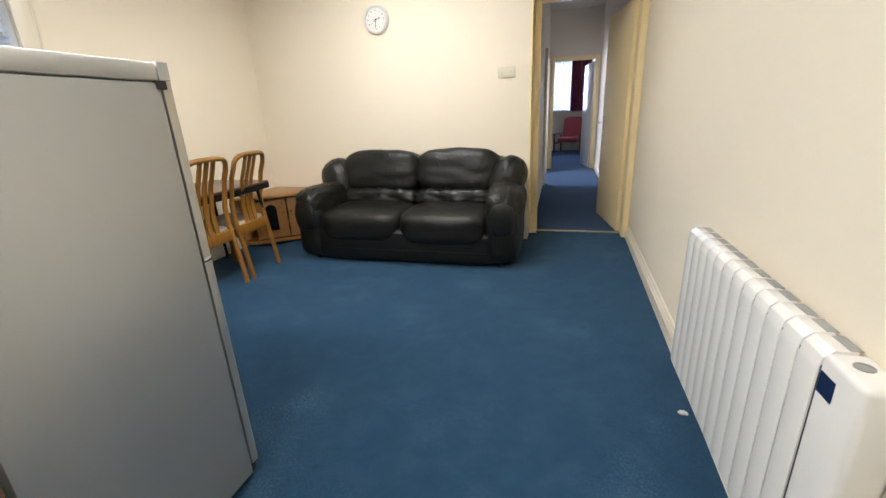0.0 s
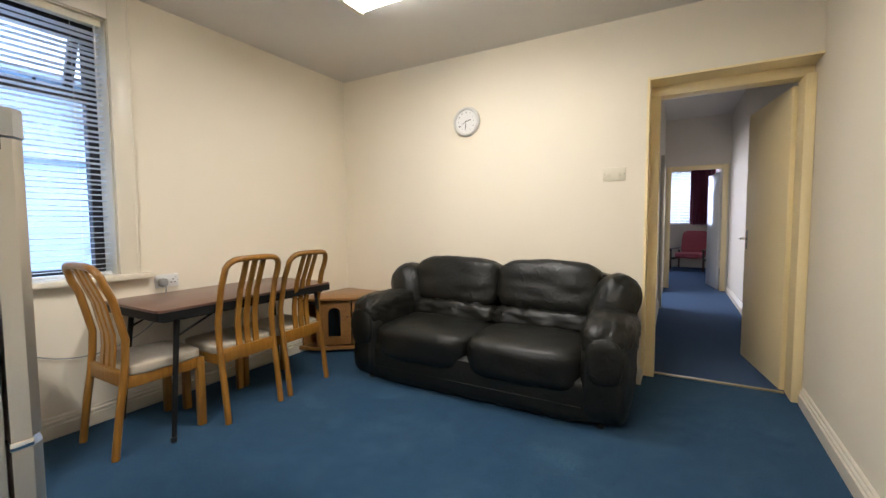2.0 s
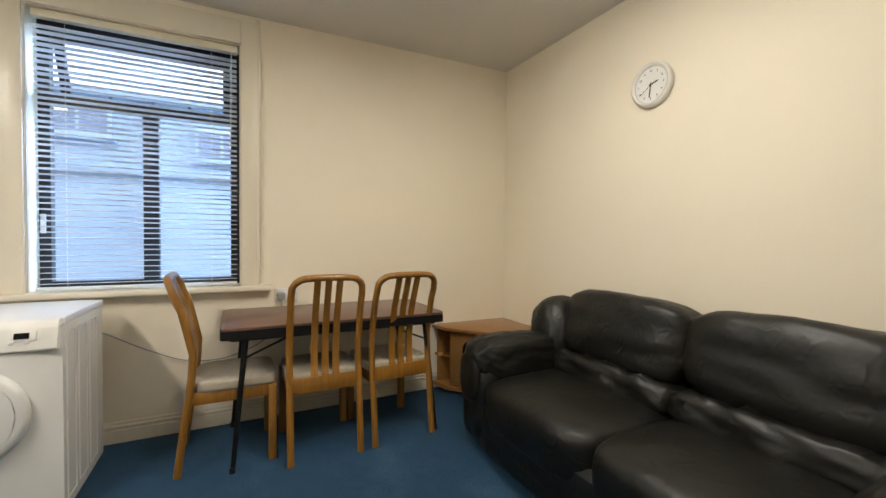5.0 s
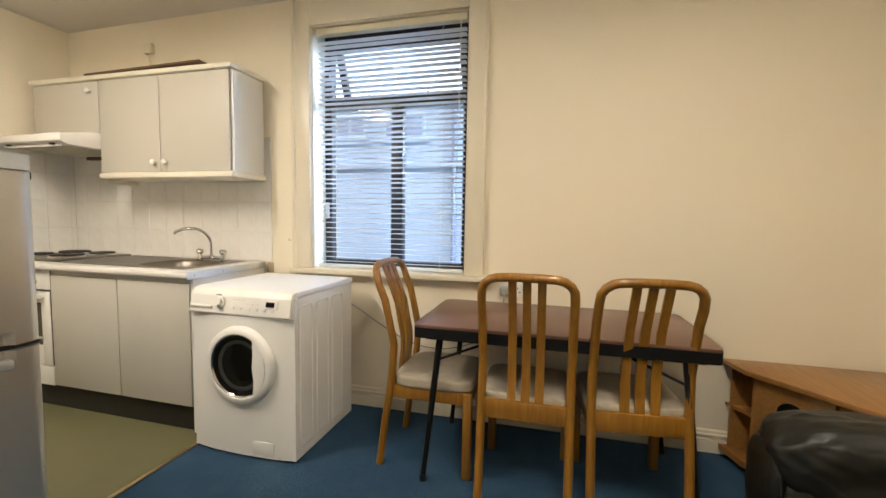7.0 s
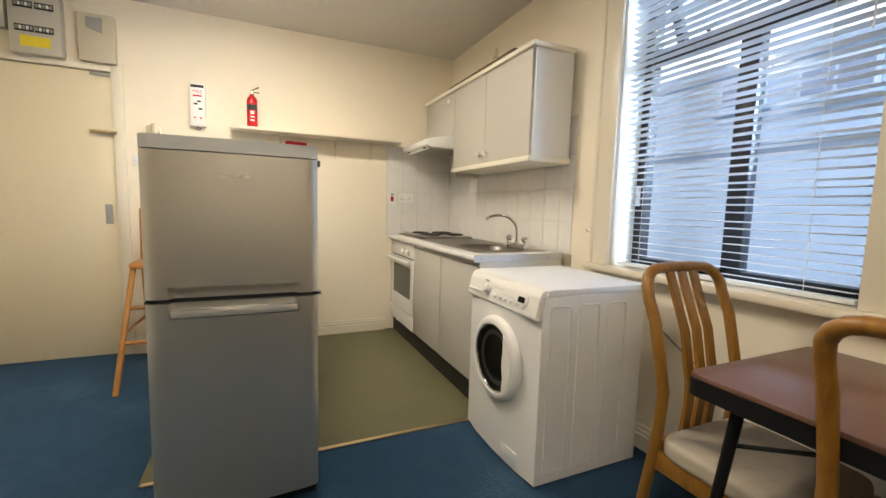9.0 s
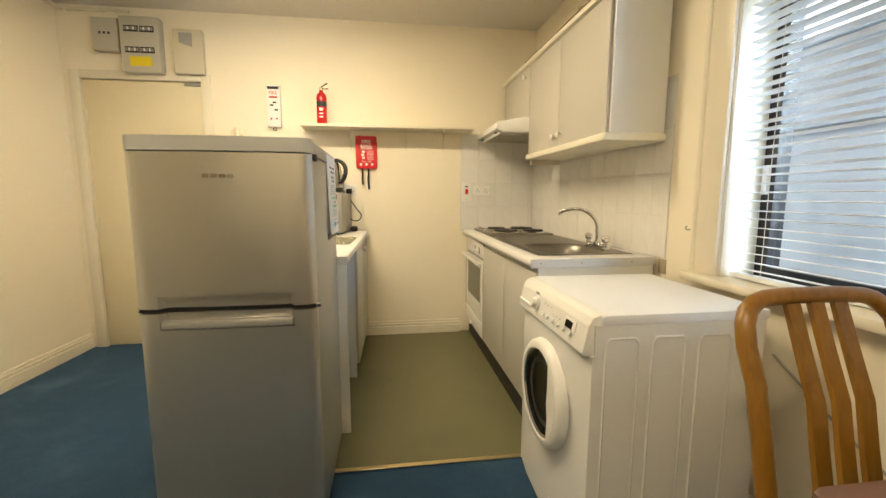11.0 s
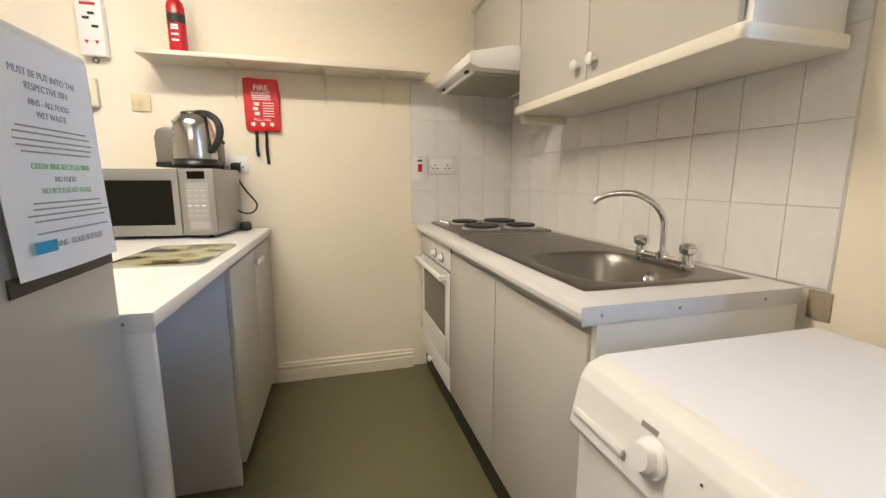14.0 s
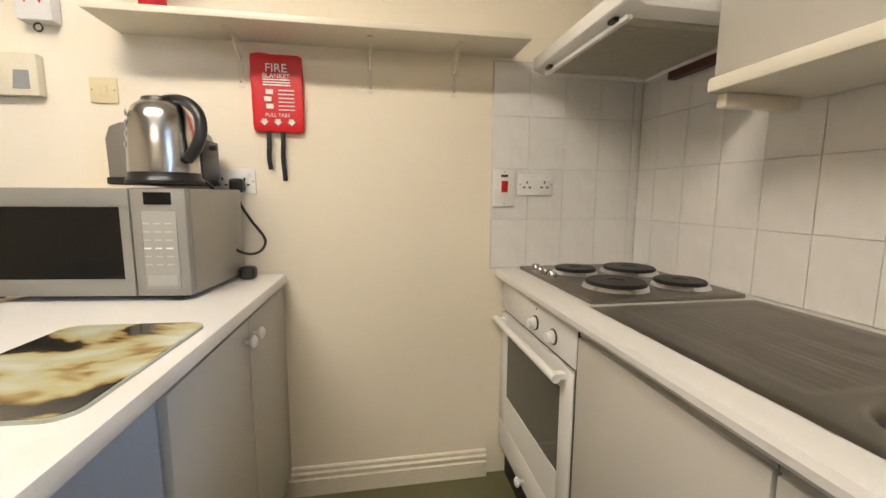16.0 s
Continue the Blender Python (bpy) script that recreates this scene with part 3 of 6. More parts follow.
for i in range(SLATS):
    s = new("slat", slat_main)
    s.parent = blind
    z = WZ0 + 0.045 + i * (WZ1 - 0.06 - WZ0 - 0.045) / SLATS
    tilt = -(7 if z < 2.05 else 9) + random.uniform(-2.5, 2.5)
    s.matrix_local = pose(XB, 0, z, random.uniform(-0.12, 0.12), tilt, 0)
part("bottom_rail", box(XB - 0.018, WY0 + 0.025, WZ0 + 0.012, XB + 0.018, WY1 - 0.02, WZ0 + 0.03, 0.003), SLATMAT, blind)
for y in (WY0 + 0.16, WY1 - 0.16):
    part("ladder_cord", tube([(XB + 0.019, y, WZ0 + 0.03), (XB + 0.019, y, WZ1 - 0.04)], 0.0012, 5), WHITE, blind)
part("tilt_wand", tube([(XB + 0.03, WY1 - 0.05, WZ1 - 0.05), (XB + 0.032, WY1 - 0.055, 1.75)], 0.0028, 6), WHITE, blind)

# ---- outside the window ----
# render tinted blue, so the wall's colour carries the daylight's blue cast
RENDERWALL = mat("blue_cast_render", (0.32, 0.43, 0.56), 0.85, spread=0.12, scale=1.2, fine=40, dirt=(0.24, 0.33, 0.43))
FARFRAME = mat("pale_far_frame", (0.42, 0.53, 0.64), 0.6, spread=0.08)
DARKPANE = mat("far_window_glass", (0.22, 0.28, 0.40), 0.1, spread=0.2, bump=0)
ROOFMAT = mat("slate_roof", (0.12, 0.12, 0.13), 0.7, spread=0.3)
nb = thing("neighbouring_house", "pale rendered neighbouring house seen through the blind", "house")
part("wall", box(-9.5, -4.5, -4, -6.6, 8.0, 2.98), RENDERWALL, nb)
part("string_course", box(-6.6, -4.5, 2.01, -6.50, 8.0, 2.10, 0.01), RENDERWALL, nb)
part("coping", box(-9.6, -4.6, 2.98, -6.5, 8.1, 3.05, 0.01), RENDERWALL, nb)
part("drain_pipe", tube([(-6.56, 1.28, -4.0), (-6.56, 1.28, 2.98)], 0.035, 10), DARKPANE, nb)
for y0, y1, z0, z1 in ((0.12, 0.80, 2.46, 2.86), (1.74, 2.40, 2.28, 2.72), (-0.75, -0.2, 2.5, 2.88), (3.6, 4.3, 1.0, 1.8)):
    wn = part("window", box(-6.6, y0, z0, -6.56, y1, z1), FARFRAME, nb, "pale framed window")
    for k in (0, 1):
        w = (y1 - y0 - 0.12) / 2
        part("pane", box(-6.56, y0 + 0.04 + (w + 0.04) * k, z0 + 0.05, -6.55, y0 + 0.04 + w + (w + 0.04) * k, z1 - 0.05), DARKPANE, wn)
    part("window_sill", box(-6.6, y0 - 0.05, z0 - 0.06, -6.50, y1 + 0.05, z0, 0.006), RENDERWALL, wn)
struct("backdrop", box(-58, -50, -4, -57.8, 60, 45), glow("pale_overcast_sky", (0.72, 0.85, 1.0), 1.5), "pale bright overcast sky behind the houses", "sky")
struct("ground", box(-60, -60, -4.2, 60, 60, -4.0), mat("grey_yard_concrete", (0.25, 0.25, 0.25), 0.9, spread=0.2, scale=0.6), "grey concrete yard far below the window", "ground")

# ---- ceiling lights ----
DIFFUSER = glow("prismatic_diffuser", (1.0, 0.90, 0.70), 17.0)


def ceiling_light(x0, x1, y0, y1, z):
    li = thing("ceiling_light", "long fluorescent ceiling light with a ribbed cream diffuser", "ceiling light", pose((x0 + x1) / 2, (y0 + y1) / 2, z), "fluorescent ceiling lights")
    w, d = (x1 - x0) / 2, (y1 - y0) / 2
    part("housing", box(-w, -d * 0.7, -0.03, w, d * 0.7, 0.012, 0.004), WHITEMETAL, li)
    part("diffuser", prism([(-d, -0.03), (-d, -0.06), (-d * 0.7, -0.085), (d * 0.7, -0.085), (d, -0.06), (d, -0.03)], -w + 0.02, w - 0.02, "x"), DIFFUSER, li, "lit ribbed diffuser")
    for s in (-1, 1):
        part("end_cap", box(s * w - 0.02, -d, -0.088, s * w + 0.02, d, 0.004, 0.006), CREAMPLASTIC, li)
    return li


ceiling_light(-1.56, -0.34, 3.0, 3.2, zc(3.1))
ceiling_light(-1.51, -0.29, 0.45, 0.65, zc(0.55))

# ---- sofa ----
sofa = thing("sofa", "worn black leather two-seat sofa with plump creased cushions", "sofa", pose(-0.942, 0, 0, 0, 0, 0))
part("base", cushion((0, 3.852, 0.16), (0.90, 0.425, 0.15), 9, 8, 0.004), LEATHER, sofa)
part("front_seam", tube([(-0.74, 3.426, 0.13), (0.74, 3.426, 0.13)], 0.004, 8), LEATHER, sofa)
part("under_cloth", box(-0.80, 3.58, 0.012, 0.80, 4.20, 0.05, 0.01), DARKCLOTH, sofa)
part("back_frame", cushion((0, 4.21, 0.45), (0.90, 0.09, 0.39), 7, 8, 0.006), LEATHER, sofa)
for i, s in enumerate((-1, 1)):
    part("seat_cushion", cushion((s * 0.372, 3.765, 0.315), (0.397, 0.380, 0.142), 4.8, 15, 0.010, (7, 6, 5), 3.1 * i, 0.04), LEATHER, sofa)
    part("back_cushion", moved(cushion((0, 0, 0), (0.39, 0.15, 0.205), 4.2, 15, 0.013, (5, 5, 14), 9 + 5 * i, 0.10), pose(s * 0.375, 4.11, 0.70, -11)), LEATHER, sofa)
    part("lumbar_cushion", moved(cushion((0, 0, 0), (0.40, 0.135, 0.085), 3.4, 17, 0.020, (16, 6, 12), 17 + 5 * i), pose(s * 0.375, 4.01, 0.475, -10)), LEATHER, sofa)
    part("arm", cushion((s * 0.855, 3.815, 0.280), (0.135, 0.392, 0.268), 5.0, 13, 0.010, (9, 7, 9), 23 + 3 * i), LEATHER, sofa)
    part("arm_pad", moved(cushion((0, 0, 0), (0.160, 0.37, 0.145), 2.9, 25, 0.013, (24, 5, 16), 31 + 3 * i), pose(s * 0.855, 3.785, 0.495, -3, s * 8)), LEATHER, sofa)
    part("wing", moved(cushion((0, 0, 0), (0.155, 0.18, 0.235), 2.6, 19, 0.012, (12, 12, 7), 41 + 3 * i), pose(s * 0.830, 4.07, 0.605, -10, s * 20)), LEATHER, sofa)
    part("arm_scroll", moved(cushion((0, 0.0, 0), (0.095, 0.028, 0.135), 3, 8, 0.004), pose(s * 0.865, 3.43, 0.41)), LEATHER, sofa)
    part("scroll_piping", moved(tube([(0.098 * math.cos(a), -0.004, 0.138 * math.sin(a)) for a in [2 * math.pi * k / 28 for k in range(28)]], 0.006, 8, True), pose(s * 0.865, 3.433, 0.41)), LEATHER, sofa)
    for y in (3.52, 4.18):
        part("foot", cyl(0.025, 0.06, pose(s * 0.84, y, 0), 12), BLACKPLASTIC, sofa)

# ---- dining table and chairs ----
table = thing("dining_table", "brown laminate folding table with black steel legs, against the wall", "table")
TX0, TX1, TY0, TY1, c = -2.735, -2.103, 2.168, 3.415, 0.03
ot = [(TX0 + c, TY0), (TX1 - c, TY0), (TX1 - c * 0.3, TY0 + c * 0.3), (TX1, TY0 + c), (TX1, TY1 - c), (TX1 - c * 0.3, TY1 - c * 0.3), (TX1 - c, TY1), (TX0 + c, TY1), (TX0, TY1 - c), (TX0, TY0 + c)]
part("tabletop", prism(ot, 0.718, 0.732, bevel=0.002), TABLETOP, table, "glossy brown wood-effect tabletop")
part("edge_band", prism([(x + (0.004 if x > -2.4 else -0.004), y) for x, y in ot], 0.672, 0.718), BLACK, table)
for x in (TX0 + 0.05, TX1 - 0.05):
    part("apron", box(x - 0.008, TY0 + 0.05, 0.655, x + 0.008, TY1 - 0.05, 0.695), BLACK, table)
for y in (TY0 + 0.05, TY1 - 0.05):
    part("apron", box(TX0 + 0.058, y - 0.008, 0.655, TX1 - 0.058, y + 0.008, 0.695), BLACK, table)
for sx in (0, 1):
    for sy in (0, 1):
        foot = ((TX0 + 0.06, TX1 - 0.005)[sx], (TY0 + 0.055, TY1 - 0.055)[sy], 0.004)
        top = ((TX0 + 0.09, TX1 - 0.045)[sx], (TY0 + 0.12, TY1 - 0.12)[sy], 0.69)
        leg = part("leg", tube([foot, top], [0.012, 0.016], 10), BLACK, table)
        part("foot_cap", cyl(0.016, 0.03, pose(foot[0], foot[1], 0), 10), BLACKPLASTIC, leg)
        part("brace", tube([(top[0], top[1] - (0.02 if sy == 0 else -0.02), 0.56), (top[0] - 0.02, top[1] + (0.27 if sy == 0 else -0.27), 0.68)], 0.006, 6), BLACK, table)


def chair_y(z):
    """How far the back stands forward of its feet."""
    pts = [(0, 0.0), (0.25, 0.03), (0.45, 0.06), (0.6, 0.072), (0.8, 0.035), (0.93, -0.012), (1.03, -0.05)]
    for (a, ya), (b, yb) in zip(pts, pts[1:]):
        if z <= b:
            u = (z - a) / (b - a)
            u = u * u * (3 - 2 * u) * 0.5 + u * 0.5
            return ya + (yb - ya) * u
    return pts[-1][1]


def dining_chair(m):
    ch = thing("dining_chair", "honey oak dining chair with slatted arched back and beige cloth seat", "chair", m, "chairs round the table")
    hw = 0.185
    arc = [(-hw, z) for z in (0.0, 0.12, 0.25, 0.38, 0.5, 0.62, 0.74, 0.84, 0.91)]
    arc += [(-hw + 0.075 - 0.075 * math.cos(a), 0.935 + 0.07 * math.sin(a)) for a in (0.3, 0.7, 1.1, 1.45)]
    arc += [(x, 1.008) for x in (-0.06, 0, 0.06)]
    arc += [(-x, z) for x, z in reversed(arc[:-3])]
    hoop = tube([(x, chair_y(z), z) for x, z in arc], 0.0185, 10, squash=1.0)
    part("back_frame", hoop, OAK, ch, "arched oak back posts in one bend")
    for k in (-1, 0, 1):
        zs = [0.44, 0.5, 0.56, 0.63, 0.7, 0.8, 0.9, 1.005]
        bm = bmesh.new()
        rings = []
        for z in zs:
            w = 0.0185 - 0.002 * max(0, min(1, (z - 0.5) / 0.4))
            x = k * 0.058
            y = chair_y(z)
            rings.append([bm.verts.new((x + a * w, y + b * 0.006, z)) for a, b in ((-1, -1), (1, -1), (1, 1), (-1, 1))])
        for a, b in zip(rings, rings[1:]):
            for i in range(4):
                bm.faces.new((a[i], a[(i + 1) % 4], b[(i + 1) % 4], b[i]))
        bm.faces.new(rings[0]), bm.faces.new(rings[-1])
        bmesh.ops.recalc_face_normals(bm, faces=bm.faces)
        part("back_slat", bm, OAK, ch)
    part("rear_rail", box(-hw, 0.045, 0.365, hw, 0.068, 0.45, 0.004), OAK, ch)
    part("front_rail", box(-hw + 0.02, 0.425, 0.355, hw - 0.02, 0.447, 0.42, 0.004), OAK, ch)
    for s in (-1, 1):
        part("side_rail", moved(box(-0.011, 0.06, 0.355, 0.011, 0.44, 0.42, 0.004), pose(s * (hw - 0.006), 0, 0)), OAK, ch)
        part("front_leg", prism([(s * (hw + a) , 0.436 + b) for a, b in ((-0.02, -0.02), (0.02, -0.02), (0.02, 0.02), (-0.02, 0.02))], 0, 0.42, bevel=0.004), OAK, ch)
    part("seat_cushion", cushion((0, 0.262, 0.445), (0.198, 0.196, 0.032), 7, 8, 0.004), FABRIC, ch, "beige cloth seat pad, faintly stained")
    return ch


first = dining_chair(pose(-2.36, 1.98, 0) @ Matrix.Diagonal((1, 1, 0.975, 1)))
tagged(first, "honey oak dining chair at the table's end, beside the washing machine")
copy_thing(first, pose(-2.035, 2.678, 0, 0, 0, 90))["label"] = "honey oak dining chair with arched slatted back, pushed under the table"
copy_thing(first, pose(-2.06, 3.135, 0, 0, 0, 95))["label"] = "honey oak dining chair with arched slatted back, beside the corner unit"

# ---- corner unit ----
tv = thing("corner_cabinet", "oak veneer corner television cabinet with arched glass doors", "cabinet")
A, B, C, D, E_ = (-2.765, 3.64), (-2.60, 3.71), (-2.10, 4.12), (-2.02, 4.325), (-2.765, 4.325)
part("top", prism([A, (B[0] + 0.01, B[1] - 0.03), (-2.35, 3.87), (C[0] + 0.03, C[1] - 0.03), (D[0] + 0.03, D[1]), E_], 0.485, 0.51, bevel=0.004), OAKX, tv)
part("bottom", prism([A, (B[0] + 0.01, B[1] - 0.02), (C[0] + 0.02, C[1] - 0.02), D, E_], 0.03, 0.06), OAKX, tv)
part("plinth", prism([(-2.74, 3.72), (-2.59, 3.78), (-2.12, 4.17), (-2.06, 4.32), (-2.74, 4.32)], 0.0, 0.03), BLACKPLASTIC, tv)
part("shelf", prism([(A[0], A[1] + 0.03), (B[0] - 0.02, B[1] + 0.03), (-2.5, 3.93), (-2.5, 4.3), (-2.765, 4.3)], 0.265, 0.28), OAKX, tv)
part("divider", prism([(B[0], B[1] + 0.01), (B[0] + 0.018, B[1] + 0.03), (-2.55, 4.0), (-2.57, 4.0)], 0.06, 0.485), OAKX, tv)
part("back_panel", prism([(-2.74, 3.68), (-2.73, 3.68), (-2.73, 4.31), (-2.74, 4.31)], 0.06, 0.485), OAKX, tv)
part("end_panel", prism([(C[0], C[1]), (C[0] + 0.018, C[1]), (D[0], D[1]), (D[0] - 0.018, D[1])], 0.06, 0.485), OAKX, tv)
ang = math.degrees(math.atan2(C[1] - B[1], C[0] - B[0]))
ln = math.hypot(C[1] - B[1], C[0] - B[0])
FM = pose(B[0], B[1], 0, 0, 0, ang)
for k in range(2):
    x0 = 0.015 + k * (ln - 0.02) / 2
    w = (ln - 0.03) / 2
    dr = part("door", moved(box(x0, 0.0, 0.07, x0 + w - 0.006, 0.02, 0.475, 0.004), FM), OAKX, tv)
    cx, r = x0 + w / 2, 0.055
    arch = [(cx - r, 0.15), (cx + r, 0.15)] + [(cx + r * math.cos(a), 0.36 + r * math.sin(a)) for a in [math.pi * i / 10 for i in range(11)]]
    part("glass_panel", moved(prism(arch, -0.004, 0.004, "y"), FM), DARKGLASS, dr, "dark arched glass panel")
    kx = x0 + (w - 0.035 if k == 0 else 0.03)
    part("knob", moved(cyl(0.009, 0.02, pose(0, 0, 0, 90), 12, 0.003), FM @ pose(kx, 0.0, 0.33)), DARKWOOD, dr)

# ---- wall things of the living end ----
clock = thing("wall_clock", "round white wall clock with a pale grey rim", "clock", pose(-1.36, Y1, 2.066, 90, 0, 0) @ Matrix.Diagonal((0.94, 0.94, 1, 1)))
RIM = mat("pale_grey_rim", (0.72, 0.70, 0.65), 0.4, spread=0.05)
part("rim", lathe([(0.0, 0.0), (0.13, 0.0), (0.135, 0.012), (0.13, 0.03), (0.118, 0.038), (0.106, 0.03), (0.104, 0.018), (0.0, 0.018)], 48), RIM, clock)
part("dial", cyl(0.104, 0.004, pose(0, 0, 0.019), 40), WHITE, clock)
INK = mat("black_ink", (0.02, 0.02, 0.02), 0.6, spread=0.2, bump=0)
for h in range(1, 13):
    a = radians(90 - 30 * h)
    words("numeral", str(h), 0.019, pose(0.082 * math.cos(a), 0.082 * math.sin(a), 0.0245), INK, clock)
for nm, a, l, w in (("hour_pointer", 90 - 75.5, 0.05, 0.0032), ("minute_pointer", 90 - 186, 0.075, 0.0022), ("second_pointer", 90 - 235, 0.08, 0.0008)):
    part(nm, moved(box(-0.012, -w, 0.0, l, w, 0.0015), pose(0, 0, 0.026, 0, 0, a)), INK, clock)


def socket_plate(m, w=0.147, h=0.086, gangs=2, rockers=False, material=None, label="white double socket on the wall", name="wall_socket", category="socket"):
    """A plate in the local x-z plane that faces -y, from its middle."""
    s = thing(name, label, category, m)
    part("plate", box(-w / 2, -0.009, -h / 2, w / 2, 0, h / 2, 0.003), material or WHITE, s)
    for g in range(gangs):
        cx = (g - (gangs - 1) / 2) * w / gangs
        if rockers:
            part("rocker", moved(box(-0.011, -0.005, -0.016, 0.011, 0.002, 0.016, 0.002), pose(cx, -0.009, 0, 5)), material or WHITE, s)
        else:
            for dx, dz, a, b in ((0, 0.012, 0.0028, 0.005), (-0.012, -0.008, 0.005, 0.003), (0.012, -0.008, 0.005, 0.003)):
                part("pin_hole", box(cx + dx - a, -0.0098, dz - b - 0.004, cx + dx + a, -0.0085, dz + b - 0.004), INK, s)
            part("rocker", box(cx - 0.008 + 0.02, -0.012, 0.014, cx + 0.005 + 0.02, -0.008, 0.03, 0.001), material or WHITE, s)
    for sx in (-1, 1):
        part("screw", cyl(0.003, 0.0012, pose(sx * (w / 2 - 0.008), -0.009, 0, 90), 8), GREYPLASTIC, s)
    return s


socket_plate(pose(-0.155, Y1, 1.54, 0, 0, 0), 0.155, 0.095, 2, True, CREAMPLASTIC, "cream double light switch on the cream wall", "light_switch", "switch")
socket_plate(pose(xl(2.55), 2.547, 0.806, 0, 0, 90), 0.147, 0.088, 2, False, None, "white double socket under the window sill's end")
pl = thing("plug", "grey plug with its cable in the double socket", "plug", pose(xl(2.55) + 0.01, 2.51, 0.80))
part("plug_body", moved(cushion((0, 0, 0), (0.022, 0.026, 0.026), 4, 5, 0), pose(0.022, 0, 0)), GREYPLASTIC, pl)
part("cable", tube(spline([(0.04, 0, -0.01), (0.05, 0.0, -0.06), (0.03, -0.03, -0.2), (0.02, -0.15, -0.31), (0.02, -0.35, -0.375), (0.02, -0.55, -0.36), (0.02, -0.75, -0.27), (0.02, -0.92, -0.17), (0.0, -1.0, -0.14)], 6), 0.004, 6), GREYPLASTIC, pl)
# scrap on the carpet by the heater
solid("paper_scrap", moved(cushion((0, 0, 0.006), (0.02, 0.012, 0.006), 2.5, 4, 0.006, (60, 60, 60)), pose(0.868, 1.936, 0.0)), WHITE, "small crumpled white paper scrap on the carpet", "scrap")

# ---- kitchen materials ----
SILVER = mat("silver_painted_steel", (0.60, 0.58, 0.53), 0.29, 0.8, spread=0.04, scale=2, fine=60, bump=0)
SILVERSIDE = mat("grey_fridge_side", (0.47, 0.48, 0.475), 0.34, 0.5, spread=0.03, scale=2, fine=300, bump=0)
STEEL = mat("brushed_stainless_steel", (0.26, 0.24, 0.21), 0.38, 1.0, spread=0.10, scale=5, fine=160, bump=0.05, stretch=(1, 6, 1))
POLISHED = mat("polished_steel", (0.55, 0.54, 0.52), 0.2, 1.0, spread=0.08, scale=8)
GREYDOOR = mat("warm_grey_cabinet_laminate", (0.53, 0.505, 0.45), 0.45, spread=0.04, scale=3, fine=220, bump=0.06)
WORKTOP = mat("white_laminate_worktop", (0.68, 0.665, 0.635), 0.32, spread=0.04, scale=5, fine=320, bump=0.03, dirt=(0.60, 0.565, 0.50), dirt_at=(0.6, 0.85))
WHITEPANEL = mat("white_melamine", (0.77, 0.76, 0.72), 0.4, spread=0.04, scale=4, fine=150, bump=0.03)
PLINTH = mat("black_plinth", (0.015, 0.014, 0.013), 0.5, spread=0.3)
TILE = mat("pale_marbled_tile", (0.76, 0.745, 0.715), 0.22, spread=0.11, scale=9, fine=40, bump=0.02, per_object=0.025, stretch=(1, 1, 0.5), dirt=(0.60, 0.59, 0.565), dirt_at=(0.48, 0.78))
GROUT = mat("grey_grout", (0.62, 0.60, 0.555), 0.9, spread=0.15, scale=10, fine=200)
HOTPLATE = mat("black_cast_iron_plate", (0.018, 0.015, 0.014), 0.45, 0.3, spread=0.4, scale=20, fine=120)
RED = mat("glossy_red_paint", (0.52, 0.018, 0.02), 0.25, spread=0.08)
REDVINYL = mat("red_vinyl_pouch", (0.60, 0.006, 0.012), 0.42, spread=0.15, scale=14, fine=90, bump=0.3, depth=0.004)
YELLOW = mat("yellow_label", (0.75, 0.60, 0.03), 0.5, spread=0.05)
BOXGREY = mat("grey_meter_box", (0.46, 0.44, 0.38), 0.45, spread=0.06)
PAPER = mat("white_paper", (0.84, 0.86, 0.89), 0.8, spread=0.03, bump=0.05)
GREENINK = mat("green_marker", (0.15, 0.50, 0.18), 0.7, bump=0)
BLUEINK = mat("blue_marker", (0.03, 0.35, 0.62), 0.7, bump=0)
GREYINK = mat("grey_print", (0.26, 0.27, 0.32), 0.7, bump=0)
REDINK = mat("red_print", (0.6, 0.03, 0.03), 0.6, bump=0)
MESH = mat("grease_filter_mesh", (0.48, 0.46, 0.38), 0.5, 0.2, spread=0.25, scale=160, fine=400, bump=0.8, depth=0.004)
CHIPBOARD = mat("brown_chipboard_edge", (0.16, 0.10, 0.06), 0.9, spread=0.35, scale=40, fine=200)

# ---- tall fridge freezer ----
fr = thing("fridge_freezer", "silver two-door fridge freezer standing on the carpet edge", "fridge", pose(-0.945, 0, 0))
HWF, YB, YF = 0.274, 0.717, 1.327
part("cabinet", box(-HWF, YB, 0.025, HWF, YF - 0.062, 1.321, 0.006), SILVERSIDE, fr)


def bowed(w, y, z0, z1, d, bow=0.014, n=40, r=0.018, inset=0.0, inset_w=0.0):
    """A door with rounded upright edges and a slightly bowed front, its back at y; inset sets the middle back."""
    pts = [(-w, y)]
    for i in range(n + 1):
        u = -1 + 2 * i / n
        e = max(0, (abs(u) - (1 - r * 2.2 / w)) / (r * 2.2 / w))
        back = inset if abs(u * w) < inset_w else 0.0
        pts.append((u * w, y + d - bow * u * u - r * (1 - math.sqrt(max(0, 1 - e * e))) - back))
    pts.append((w, y))
    return prism(pts, z0, z1)


